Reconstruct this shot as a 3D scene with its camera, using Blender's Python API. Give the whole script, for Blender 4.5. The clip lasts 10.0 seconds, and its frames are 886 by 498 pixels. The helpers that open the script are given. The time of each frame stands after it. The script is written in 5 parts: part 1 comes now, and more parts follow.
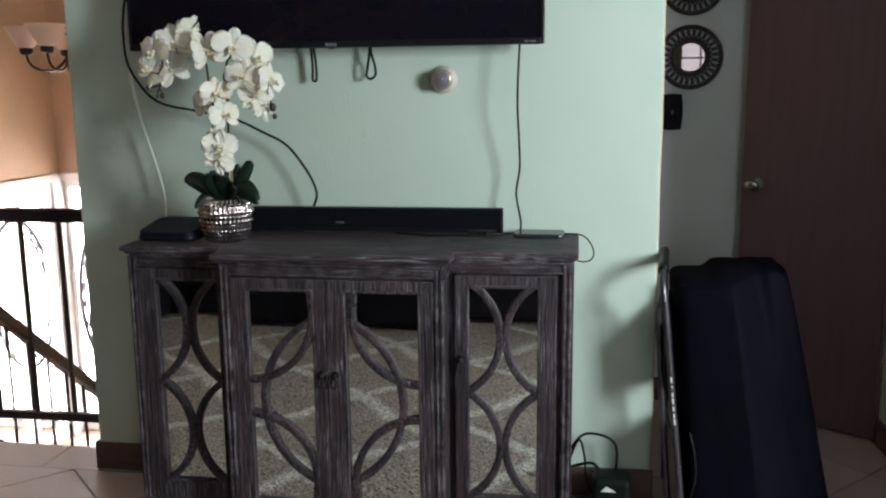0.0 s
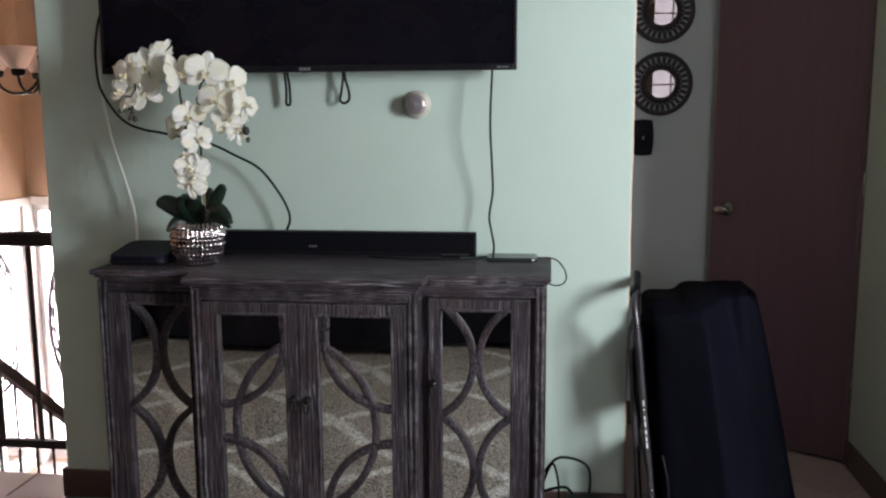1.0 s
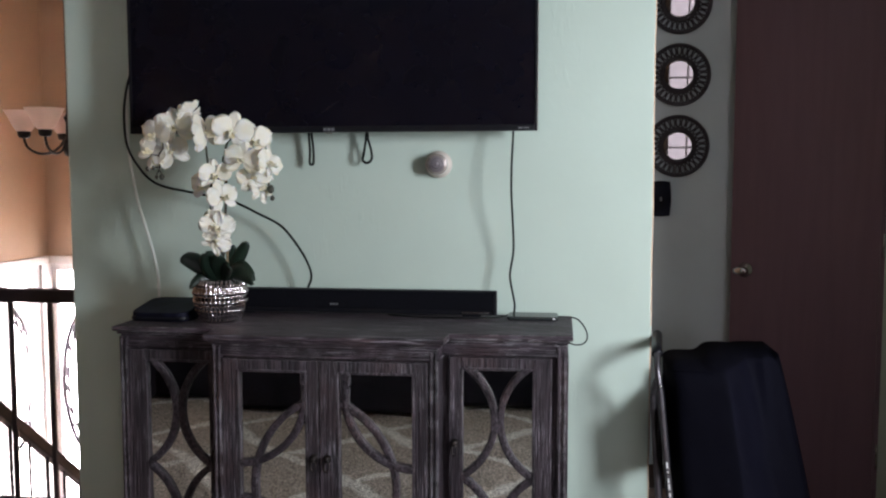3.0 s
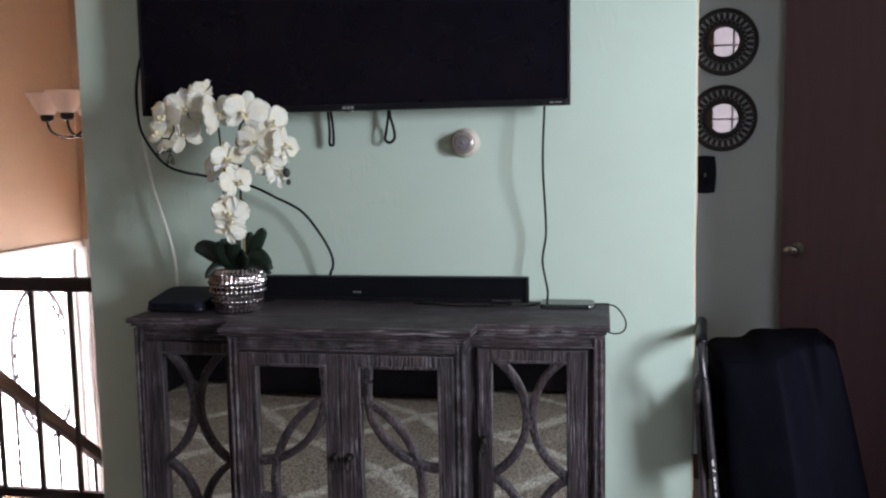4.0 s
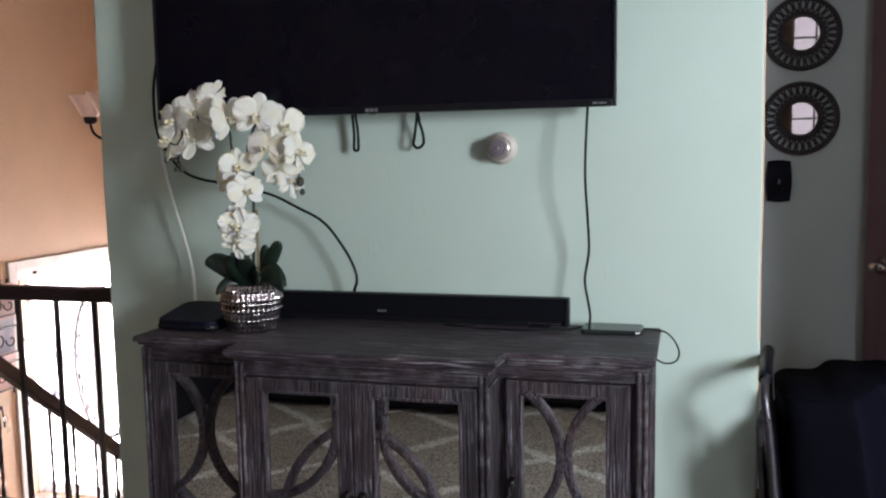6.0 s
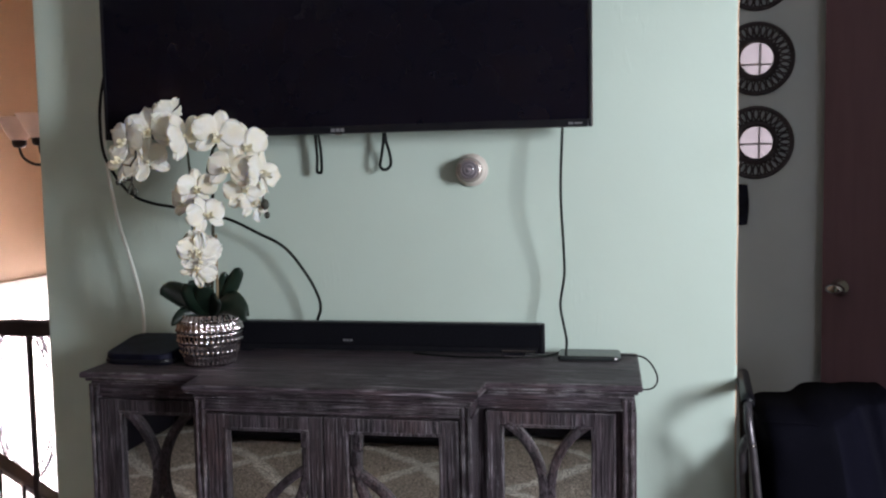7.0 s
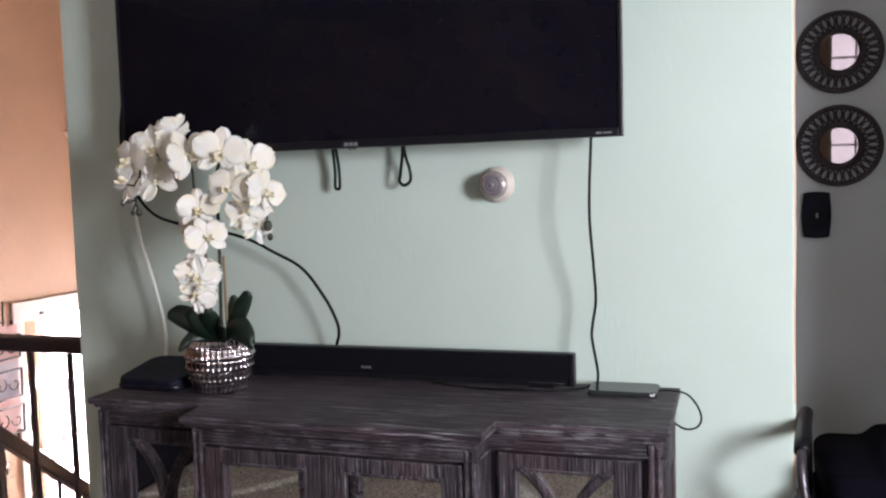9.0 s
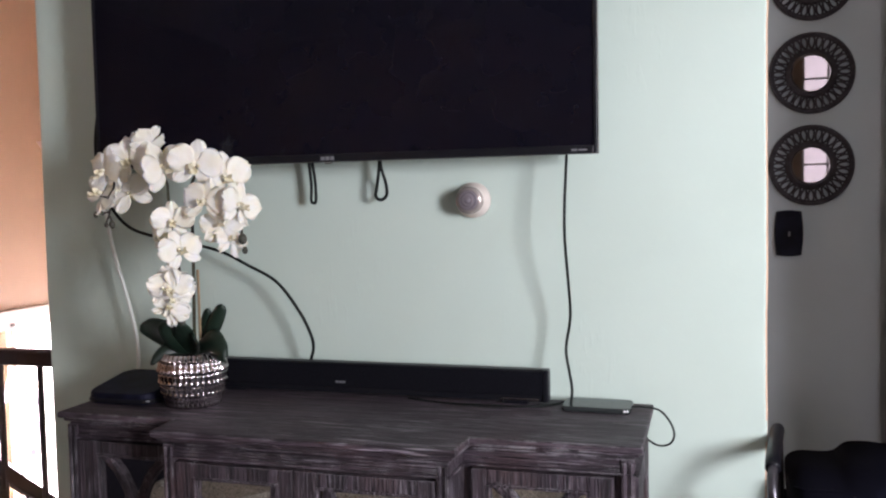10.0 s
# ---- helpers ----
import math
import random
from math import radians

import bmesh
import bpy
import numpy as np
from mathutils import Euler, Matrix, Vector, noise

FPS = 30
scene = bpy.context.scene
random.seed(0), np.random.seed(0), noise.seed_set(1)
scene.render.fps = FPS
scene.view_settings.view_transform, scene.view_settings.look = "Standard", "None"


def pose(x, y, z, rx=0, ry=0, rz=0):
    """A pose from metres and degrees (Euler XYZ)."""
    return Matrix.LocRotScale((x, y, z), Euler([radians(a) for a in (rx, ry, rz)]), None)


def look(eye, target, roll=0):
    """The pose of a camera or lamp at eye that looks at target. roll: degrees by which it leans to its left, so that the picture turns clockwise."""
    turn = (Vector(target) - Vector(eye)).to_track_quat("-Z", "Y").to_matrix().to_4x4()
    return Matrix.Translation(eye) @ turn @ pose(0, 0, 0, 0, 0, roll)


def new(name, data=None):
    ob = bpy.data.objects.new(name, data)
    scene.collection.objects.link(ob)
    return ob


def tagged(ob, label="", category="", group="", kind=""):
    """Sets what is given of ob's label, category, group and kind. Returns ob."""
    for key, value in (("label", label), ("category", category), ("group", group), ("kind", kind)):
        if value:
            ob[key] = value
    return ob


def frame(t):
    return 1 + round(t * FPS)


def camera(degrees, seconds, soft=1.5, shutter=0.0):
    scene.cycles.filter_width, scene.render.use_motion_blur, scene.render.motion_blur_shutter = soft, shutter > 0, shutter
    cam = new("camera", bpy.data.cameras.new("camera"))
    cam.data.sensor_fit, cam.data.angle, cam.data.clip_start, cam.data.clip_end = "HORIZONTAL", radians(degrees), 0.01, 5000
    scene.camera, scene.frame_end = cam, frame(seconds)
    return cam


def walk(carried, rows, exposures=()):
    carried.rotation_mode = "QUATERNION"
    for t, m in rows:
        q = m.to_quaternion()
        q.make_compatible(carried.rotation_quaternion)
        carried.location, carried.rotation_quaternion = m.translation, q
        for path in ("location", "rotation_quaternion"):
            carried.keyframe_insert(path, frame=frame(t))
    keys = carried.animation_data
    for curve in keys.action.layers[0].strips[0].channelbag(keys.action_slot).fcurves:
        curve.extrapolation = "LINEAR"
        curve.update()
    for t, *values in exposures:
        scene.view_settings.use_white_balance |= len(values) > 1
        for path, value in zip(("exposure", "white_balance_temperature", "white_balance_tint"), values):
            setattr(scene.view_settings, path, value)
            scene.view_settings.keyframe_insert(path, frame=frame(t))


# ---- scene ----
cam = camera(53.5, 10.0, soft=2.2)
PATH = [
    (0, (0.623, -0.04, 1.359), (0.326, 1.906, 1.004), -0.6),
    (0.5, (0.639, -0.038, 1.361), (0.384, 1.915, 1.012), -0.6),
    (1, (0.627, -0.045, 1.357), (0.387, 1.918, 1.057), -0.3),
    (1.5, (0.61, -0.047, 1.357), (0.366, 1.92, 1.092), 0.0),
    (2, (0.6, -0.052, 1.354), (0.353, 1.92, 1.127), 0.3),
    (2.5, (0.607, -0.058, 1.354), (0.348, 1.917, 1.178), 0.1),
    (2.7, (0.602, -0.064, 1.343), (0.341, 1.913, 1.191), 0.1),
    (3.8, (0.597, 0.049, 1.354), (0.27, 2.012, 1.151), -1.0),
    (4, (0.618, 0.108, 1.358), (0.257, 2.064, 1.145), -1.0),
    (4.5, (0.687, 0.241, 1.378), (0.162, 2.157, 1.141), 0.7),
    (5, (0.75, 0.325, 1.375), (0.154, 2.217, 1.12), 0.6),
    (5.5, (0.751, 0.342, 1.376), (0.134, 2.229, 1.131), -0.5),
    (6, (0.701, 0.382, 1.38), (0.164, 2.296, 1.165), -1.0),
    (6.2, (0.673, 0.39, 1.379), (0.175, 2.318, 1.192), -0.9),
    (7.3, (0.548, 0.474, 1.359), (0.19, 2.436, 1.208), -1.1),
    (7.5, (0.562, 0.499, 1.377), (0.181, 2.455, 1.208), -1.1),
    (8, (0.636, 0.593, 1.385), (0.154, 2.529, 1.242), 0.2),
    (8.5, (0.699, 0.653, 1.402), (0.15, 2.569, 1.241), -0.9),
    (9, (0.747, 0.674, 1.4), (0.125, 2.569, 1.251), -1.7),
    (9.5, (0.765, 0.678, 1.394), (0.166, 2.582, 1.256), -1.3),
    (10, (0.753, 0.674, 1.401), (0.179, 2.586, 1.284), -1.1),
]
EXPOSURES = [(0.0, 0.1, 6180, 0), (1.2, 0.08, 6220, 9), (2.5, 0.08, 6200, 10), (4.5, 0.06, 6080, 8), (6.2, 0.06, 6070, 8), (7.5, 0.12, 6280, 13), (8.5, 0.25, 6330, 15), (9.0, 0.43, 6320, 17), (10.0, 0.43, 6310, 18)]
walk(cam, [(t, look(eye, target, roll)) for t, eye, target, roll in PATH], EXPOSURES)

# ---- world and large lights ----
world = bpy.data.worlds.new("world")
world.use_nodes = True
scene.world = world
_wt = world.node_tree
_sky = _wt.nodes.new("ShaderNodeTexSky")
_sky.sky_type, _sky.sun_disc = "NISHITA", False
_sky.sun_elevation, _sky.sun_rotation = radians(40), radians(120)
_wt.links.new(_sky.outputs[0], _wt.nodes["Background"].inputs[0])
_wt.nodes["Background"].inputs[1].default_value = 0.12


def window_lamp(name, eye, target, sx, sy, power, colour, spread=180):
    """Daylight that comes in through an opening."""
    lamp = bpy.data.lights.new(name, "AREA")
    lamp.shape, lamp.size, lamp.size_y, lamp.energy, lamp.color = "RECTANGLE", sx, sy, power, colour
    lamp.spread = radians(spread)
    ob = new(name, lamp)
    ob.matrix_world = look(eye, target)
    return ob


window_lamp("daylight_side_window", (2.80, 0.42, 1.62), (0.95, 2.4, 1.15), 0.60, 0.85, 45, (0.94, 0.96, 1.0), 120)
window_lamp("daylight_rear_window", (2.1, -2.345, 1.55), (1.7, 1.0, 1.1), 1.15, 1.15, 7, (0.98, 0.93, 1.0), 150)


# ---- materials ----
def material(name, colour, rough=0.6, metal=0.0, second=None, scale=8.0, stretch=(1, 1, 1), amount=1.0, bump=0.0, bump_scale=60.0,
             coat=0.0, spec=0.5, vary=0.0, sharp=(0.35, 0.65)):
    """A surface of two colours mixed by stretched noise, with a finer noise for grain and relief."""
    m = bpy.data.materials.new(name)
    m.use_nodes = True
    nt = m.node_tree
    b = nt.nodes["Principled BSDF"]
    b.inputs["Roughness"].default_value, b.inputs["Metallic"].default_value = rough, metal
    b.inputs["Coat Weight"].default_value, b.inputs["Specular IOR Level"].default_value = coat, spec
    co = nt.nodes.new("ShaderNodeTexCoord")
    mp = nt.nodes.new("ShaderNodeMapping")
    mp.inputs["Scale"].default_value = stretch
    nt.links.new(co.outputs["Object"], mp.inputs[0])
    n = nt.nodes.new("ShaderNodeTexNoise")
    n.inputs["Scale"].default_value, n.inputs["Detail"].default_value = scale, 6
    nt.links.new(mp.outputs[0], n.inputs["Vector"])
    ramp = nt.nodes.new("ShaderNodeValToRGB")
    ramp.color_ramp.elements[0].position, ramp.color_ramp.elements[1].position = sharp
    second = second or tuple(min(1, c * 0.88) for c in colour)
    ramp.color_ramp.elements[0].color, ramp.color_ramp.elements[1].color = (*second, 1), (*colour, 1)
    nt.links.new(n.outputs[0], ramp.inputs[0])
    out = ramp.outputs[0]
    if vary:
        info = nt.nodes.new("ShaderNodeObjectInfo")
        hsv = nt.nodes.new("ShaderNodeHueSaturation")
        mr = nt.nodes.new("ShaderNodeMapRange")
        mr.inputs[3].default_value, mr.inputs[4].default_value = 1 - vary, 1 + vary
        nt.links.new(info.outputs["Random"], mr.inputs[0])
        nt.links.new(mr.outputs[0], hsv.inputs["Value"])
        nt.links.new(out, hsv.inputs["Color"])
        out = hsv.outputs[0]
    nt.links.new(out, b.inputs["Base Color"])
    if bump:
        n2 = nt.nodes.new("ShaderNodeTexNoise")
        n2.inputs["Scale"].default_value, n2.inputs["Detail"].default_value = bump_scale, 5
        nt.links.new(mp.outputs[0], n2.inputs["Vector"])
        bp = nt.nodes.new("ShaderNodeBump")
        bp.inputs["Strength"].default_value, bp.inputs["Distance"].default_value = bump, 0.01
        nt.links.new(n2.outputs[0], bp.inputs["Height"])
        nt.links.new(bp.outputs[0], b.inputs["Normal"])
        r2 = nt.nodes.new("ShaderNodeMapRange")
        r2.inputs[3].default_value, r2.inputs[4].default_value = max(0.02, rough - 0.08), min(1, rough + 0.08)
        nt.links.new(n2.outputs[0], r2.inputs[0])
        nt.links.new(r2.outputs[0], b.inputs["Roughness"])
    return m


def worn_edge(nt):
    """A mask of the arrises, where limewash was rubbed on."""
    rounded = nt.nodes.new("ShaderNodeBevel")
    rounded.samples = 4
    rounded.inputs["Radius"].default_value = 0.004
    flat = nt.nodes.new("ShaderNodeNewGeometry")
    dot = nt.nodes.new("ShaderNodeVectorMath")
    dot.operation = "DOT_PRODUCT"
    nt.links.new(rounded.outputs[0], dot.inputs[0])
    nt.links.new(flat.outputs["Normal"], dot.inputs[1])
    r = nt.nodes.new("ShaderNodeMapRange")
    r.inputs[1].default_value, r.inputs[2].default_value, r.inputs[3].default_value, r.inputs[4].default_value = 0.86, 0.985, 0.75, 0.0
    nt.links.new(dot.outputs["Value"], r.inputs[0])
    return r.outputs[0]


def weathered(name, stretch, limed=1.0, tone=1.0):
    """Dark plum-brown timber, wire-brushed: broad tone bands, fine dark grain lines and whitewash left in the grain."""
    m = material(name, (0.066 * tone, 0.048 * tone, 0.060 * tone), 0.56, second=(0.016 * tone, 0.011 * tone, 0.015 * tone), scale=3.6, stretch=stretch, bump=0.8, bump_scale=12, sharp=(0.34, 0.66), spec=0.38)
    nt = m.node_tree
    b = nt.nodes["Principled BSDF"]
    mp = nt.nodes["Mapping"]
    co = nt.nodes["Texture Coordinate"].outputs["Object"]
    out = b.inputs["Base Color"].links[0].from_socket

    def band(vector, scale, detail, rough, lo, hi, top=1.0):
        n = nt.nodes.new("ShaderNodeTexNoise")
        n.inputs["Scale"].default_value, n.inputs["Detail"].default_value, n.inputs["Roughness"].default_value = scale, detail, rough
        nt.links.new(vector, n.inputs["Vector"])
        r = nt.nodes.new("ShaderNodeMapRange")
        r.inputs[1].default_value, r.inputs[2].default_value, r.inputs[4].default_value = lo, hi, top
        nt.links.new(n.outputs[0], r.inputs[0])
        return r.outputs[0]

    def times(a, c):
        mul = nt.nodes.new("ShaderNodeMath")
        mul.operation = "MULTIPLY"
        nt.links.new(a, mul.inputs[0])
        nt.links.new(c, mul.inputs[1])
        return mul.outputs[0]

    def over(base, factor, colour):
        mix = nt.nodes.new("ShaderNodeMix")
        mix.data_type = "RGBA"
        nt.links.new(factor, mix.inputs[0])
        nt.links.new(base, mix.inputs[6])
        mix.inputs[7].default_value = (*colour, 1)
        return mix.outputs[2]

    out = over(out, band(co, 5.0, 2, 0.5, 0.50, 0.72, 0.5), (0.095, 0.052, 0.050))
    wash = times(band(mp.outputs[0], 16.0, 4, 0.65, 0.54, 0.60), band(co, 6.0, 3, 0.55, 0.44, 0.66, 0.80 * limed))
    out = over(out, wash, (0.42, 0.38, 0.43))
    out = over(out, band(mp.outputs[0], 19.0, 4, 0.65, 0.505, 0.565, 0.93), (0.009, 0.007, 0.009))
    out = over(out, times(worn_edge(nt), band(co, 22.0, 4, 0.6, 0.46, 0.62, limed)), (0.40, 0.38, 0.40))
    nt.links.new(out, b.inputs["Base Color"])
    return m


def glowing(name, colour, strength):
    m = bpy.data.materials.new(name)
    m.use_nodes = True
    b = m.node_tree.nodes["Principled BSDF"]
    b.inputs["Base Color"].default_value = (*colour, 1)
    b.inputs["Emission Color"].default_value, b.inputs["Emission Strength"].default_value = (*colour, 1), strength
    return m


def glass(name, colour=(1, 1, 1), rough=0.0):
    m = bpy.data.materials.new(name)
    m.use_nodes = True
    b = m.node_tree.nodes["Principled BSDF"]
    b.inputs["Base Color"].default_value = (*colour, 1)
    b.inputs["Transmission Weight"].default_value, b.inputs["Roughness"].default_value, b.inputs["IOR"].default_value = 1, rough, 1.45
    return m


GREEN = material("green_wall_paint", (0.517, 0.615, 0.544), 0.6, second=(0.492, 0.585, 0.514), scale=3, bump=0.07, bump_scale=28)
PEACH = material("peach_wall_paint", (0.62, 0.43, 0.29), 0.6, second=(0.58, 0.40, 0.27), scale=3, bump=0.07, bump_scale=28)


def scuffed(m):
    """Adds sparse raised plaster strokes to a painted wall's relief."""
    nt = m.node_tree
    bump = nt.nodes["Bump"]
    co = nt.nodes["Texture Coordinate"].outputs["Object"]
    mp = nt.nodes.new("ShaderNodeMapping")
    mp.inputs["Scale"].default_value, mp.inputs["Rotation"].default_value = (60, 60, 14), (0, radians(25), 0)
    nt.links.new(co, mp.inputs[0])
    stroke, where = nt.nodes.new("ShaderNodeTexNoise"), nt.nodes.new("ShaderNodeTexNoise")
    stroke.inputs["Scale"].default_value, stroke.inputs["Detail"].default_value = 1.0, 2
    where.inputs["Scale"].default_value, where.inputs["Detail"].default_value = 4.5, 2
    nt.links.new(mp.outputs[0], stroke.inputs["Vector"])
    nt.links.new(co, where.inputs["Vector"])
    masks = []
    for node, a, b in ((stroke, 0.55, 0.66), (where, 0.56, 0.70)):
        r = nt.nodes.new("ShaderNodeMapRange")
        r.inputs[1].default_value, r.inputs[2].default_value = a, b
        nt.links.new(node.outputs[0], r.inputs[0])
        masks.append(r.outputs[0])
    mul = nt.nodes.new("ShaderNodeMath")
    mul.operation = "MULTIPLY"
    nt.links.new(masks[0], mul.inputs[0])
    nt.links.new(masks[1], mul.inputs[1])
    top = nt.nodes.new("ShaderNodeBump")
    top.inputs["Strength"].default_value, top.inputs["Distance"].default_value = 0.15, 0.004
    nt.links.new(mul.outputs[0], top.inputs["Height"])
    nt.links.new(bump.outputs[0], top.inputs["Normal"])
    nt.links.new(top.outputs[0], nt.nodes["Principled BSDF"].inputs["Normal"])


scuffed(GREEN)
CEIL = material("white_ceiling_paint", (0.8, 0.79, 0.76), 0.8, scale=5, bump=0.3, bump_scale=90)
TRIMW = material("white_trim_paint", (0.75, 0.70, 0.66), 0.4, scale=10, bump=0.05)
# whiter copy of the trim paint: daylight glare on the frames is coloured in
GLARE_WHITE = material("glare_white_trim_paint", (0.86, 0.83, 0.82), 0.4, scale=10, bump=0.05)
TILE = material("brown_floor_tile", (0.50, 0.40, 0.375), 0.40, second=(0.44, 0.35, 0.325), scale=4, bump=0.04, bump_scale=20, vary=0.06, sharp=(0.15, 0.85), spec=0.8)
GROUT = material("floor_grout", (0.12, 0.10, 0.09), 0.9, scale=30, bump=0.3)
BASEB = material("brown_baseboard", (0.095, 0.055, 0.045), 0.4, second=(0.07, 0.042, 0.035), scale=9, stretch=(1, 6, 6), bump=0.15)
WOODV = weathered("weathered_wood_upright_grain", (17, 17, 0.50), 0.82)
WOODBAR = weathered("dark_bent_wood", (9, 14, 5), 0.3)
# level pieces get a lighter copy: sheen on the cabinet's top is coloured in
WOODH_LIT = weathered("weathered_wood_level_grain_lit", (0.55, 15, 15), 1.0, 1.4)
MIRROR = material("mirror_silver", (0.86, 0.87, 0.86), 0.015, 1.0, second=(0.84, 0.85, 0.84))
# silver darkened to dim the over-bright rear window reflected in it
DIMMED_MIRROR = material("dimmed_mirror_silver", (0.17, 0.153, 0.157), 0.03, 1.0, second=(0.155, 0.14, 0.143), scale=30)
BLACKGLOSS = material("black_gloss_screen", (0.0046, 0.0045, 0.0086), 0.07, second=(0.0040, 0.0039, 0.0076), spec=0.2)
BLACKPLASTIC = material("black_plastic", (0.009, 0.009, 0.011), 0.38, second=(0.006, 0.006, 0.009), scale=20, bump=0.08, bump_scale=200, spec=0.2)
BLACKMESH = material("black_speaker_cloth", (0.0028, 0.0028, 0.0045), 0.9, second=(0.007, 0.007, 0.01), scale=200, bump=0.3, bump_scale=500, spec=0.08)
GREYMARK = material("grey_mark", (0.17, 0.17, 0.18), 0.4)
WHITEMARK = material("white_mark", (0.8, 0.8, 0.8), 0.4)
CHROME = material("chrome", (0.62, 0.6, 0.6), 0.1, 1.0, second=(0.5, 0.48, 0.48), scale=20)
STEEL = material("brushed_steel", (0.5, 0.49, 0.48), 0.25, 1.0, scale=30)
BRONZE = material("dark_bronze", (0.035, 0.028, 0.026), 0.42, 0.7, second=(0.02, 0.016, 0.016), scale=40, bump=0.2, bump_scale=90)
AGED = material("aged_pewter_bronze", (0.060, 0.053, 0.062), 0.5, 0.4, second=(0.035, 0.030, 0.036), scale=60, bump=0.25, bump_scale=120)
RAILPAINT = material("dark_brown_rail_paint", (0.020, 0.012, 0.014), 0.45, second=(0.015, 0.009, 0.011), scale=15, bump=0.1)
DOORWOOD = material("dark_red_brown_door", (0.155, 0.092, 0.118), 0.45, second=(0.138, 0.081, 0.105), scale=4, stretch=(9, 9, 0.7), bump=0.12, bump_scale=14)
PETAL = material("white_petal_silk", (0.84, 0.815, 0.76), 0.6, second=(0.80, 0.745, 0.62), scale=22, bump=0.2, bump_scale=60)
PETAL.node_tree.nodes["Principled BSDF"].inputs["Subsurface Weight"].default_value = 0.6
PETAL.node_tree.nodes["Principled BSDF"].inputs["Subsurface Radius"].default_value = (0.030, 0.025, 0.018)
LIP = material("cream_yellow_lip", (0.80, 0.72, 0.48), 0.6, second=(0.82, 0.78, 0.64), scale=60)
VASE = material("dark_silver_glaze", (0.46, 0.42, 0.43), 0.11, 1.0, second=(0.34, 0.30, 0.31), scale=30)
LEAF = material("dark_green_leaf", (0.013, 0.028, 0.018), 0.4, second=(0.008, 0.018, 0.011), scale=9, stretch=(1, 1, 1), bump=0.1)
STEM = material("brown_green_stem", (0.05, 0.055, 0.028), 0.6, second=(0.035, 0.025, 0.015), scale=30)
TWIG = material("dark_brown_twig", (0.016, 0.011, 0.008), 0.6)
BUD = material("grey_green_bud", (0.045, 0.045, 0.032), 0.6)
MOSS = material("dark_moss", (0.02, 0.02, 0.012), 0.95, scale=60, bump=0.8, bump_scale=80)
CABLEBLACK = material("black_cable", (0.004, 0.006, 0.005), 0.5, spec=0.2)
CABLEWHITE = material("white_cable", (0.78, 0.80, 0.74), 0.45)
NYLON = material("black_nylon_cloth", (0.0024, 0.0023, 0.0054), 0.85, second=(0.0019, 0.0018, 0.0043), scale=12, bump=0.12, bump_scale=220, spec=0.06)
PALE_NYLON = material("paler_blue_black_nylon", (0.0040, 0.0039, 0.0096), 0.75, second=(0.0028, 0.0027, 0.0070), scale=7, stretch=(1, 1, 0.5), bump=0.15, bump_scale=160, spec=0.07)
FROST = material("frosted_pink_glass", (0.90, 0.70, 0.62), 0.5, second=(0.86, 0.66, 0.58), scale=10)
BEIGE = material("cream_plastic", (0.66, 0.59, 0.53), 0.35, scale=20)
LENS = material("milky_lens", (0.17, 0.15, 0.165), 0.14, second=(0.13, 0.115, 0.125), coat=0.4)
SENSOR = material("navy_black_plastic", (0.010, 0.010, 0.022), 0.55, second=(0.003, 0.003, 0.006), scale=20, spec=0.1)
# wall green shifted bluer and lighter to offset the hall's dim, warm light
GREEN_COOLED = material("green_paint_cooled_for_hall", (0.56, 0.63, 0.66), 0.6, second=(0.535, 0.60, 0.63), scale=3, bump=0.07, bump_scale=28)
COLLAR = material("grey_cream_plastic", (0.55, 0.48, 0.45), 0.25, 0.6, scale=20)
PAPERPINK = material("pink_paper", (0.60, 0.36, 0.34), 0.7, second=(0.55, 0.42, 0.40), scale=9)
PAPERBLUE = material("grey_blue_paper", (0.34, 0.34, 0.42), 0.7, second=(0.55, 0.5, 0.52), scale=9)
PAPERYELLOW = material("yellow_paper", (0.62, 0.44, 0.18), 0.7, second=(0.55, 0.42, 0.3), scale=9)
BRASS = material("key_metal", (0.45, 0.38, 0.28), 0.35, 0.9)
LEATHER = material("brown_leather", (0.06, 0.03, 0.02), 0.5, scale=20, bump=0.3)
SOFA = material("black_sofa_leather", (0.011, 0.009, 0.015), 0.7, second=(0.008, 0.007, 0.011), scale=8, bump=0.2, bump_scale=80, spec=0.15)
PANE = glass("window_glass")
OUTSIDE = glowing("overcast_daylight", (1.0, 0.96, 0.98), 14.0)
GARDEN = glowing("shaded_garden_daylight", (1.0, 0.93, 0.94), 0.55)
# walls out of view; tan chosen to warm the bounce onto the green wall
BOUNCE_TAN = material("bounce_tan_paint", (0.56, 0.38, 0.25), 0.7, scale=3, bump=0.2, bump_scale=45)


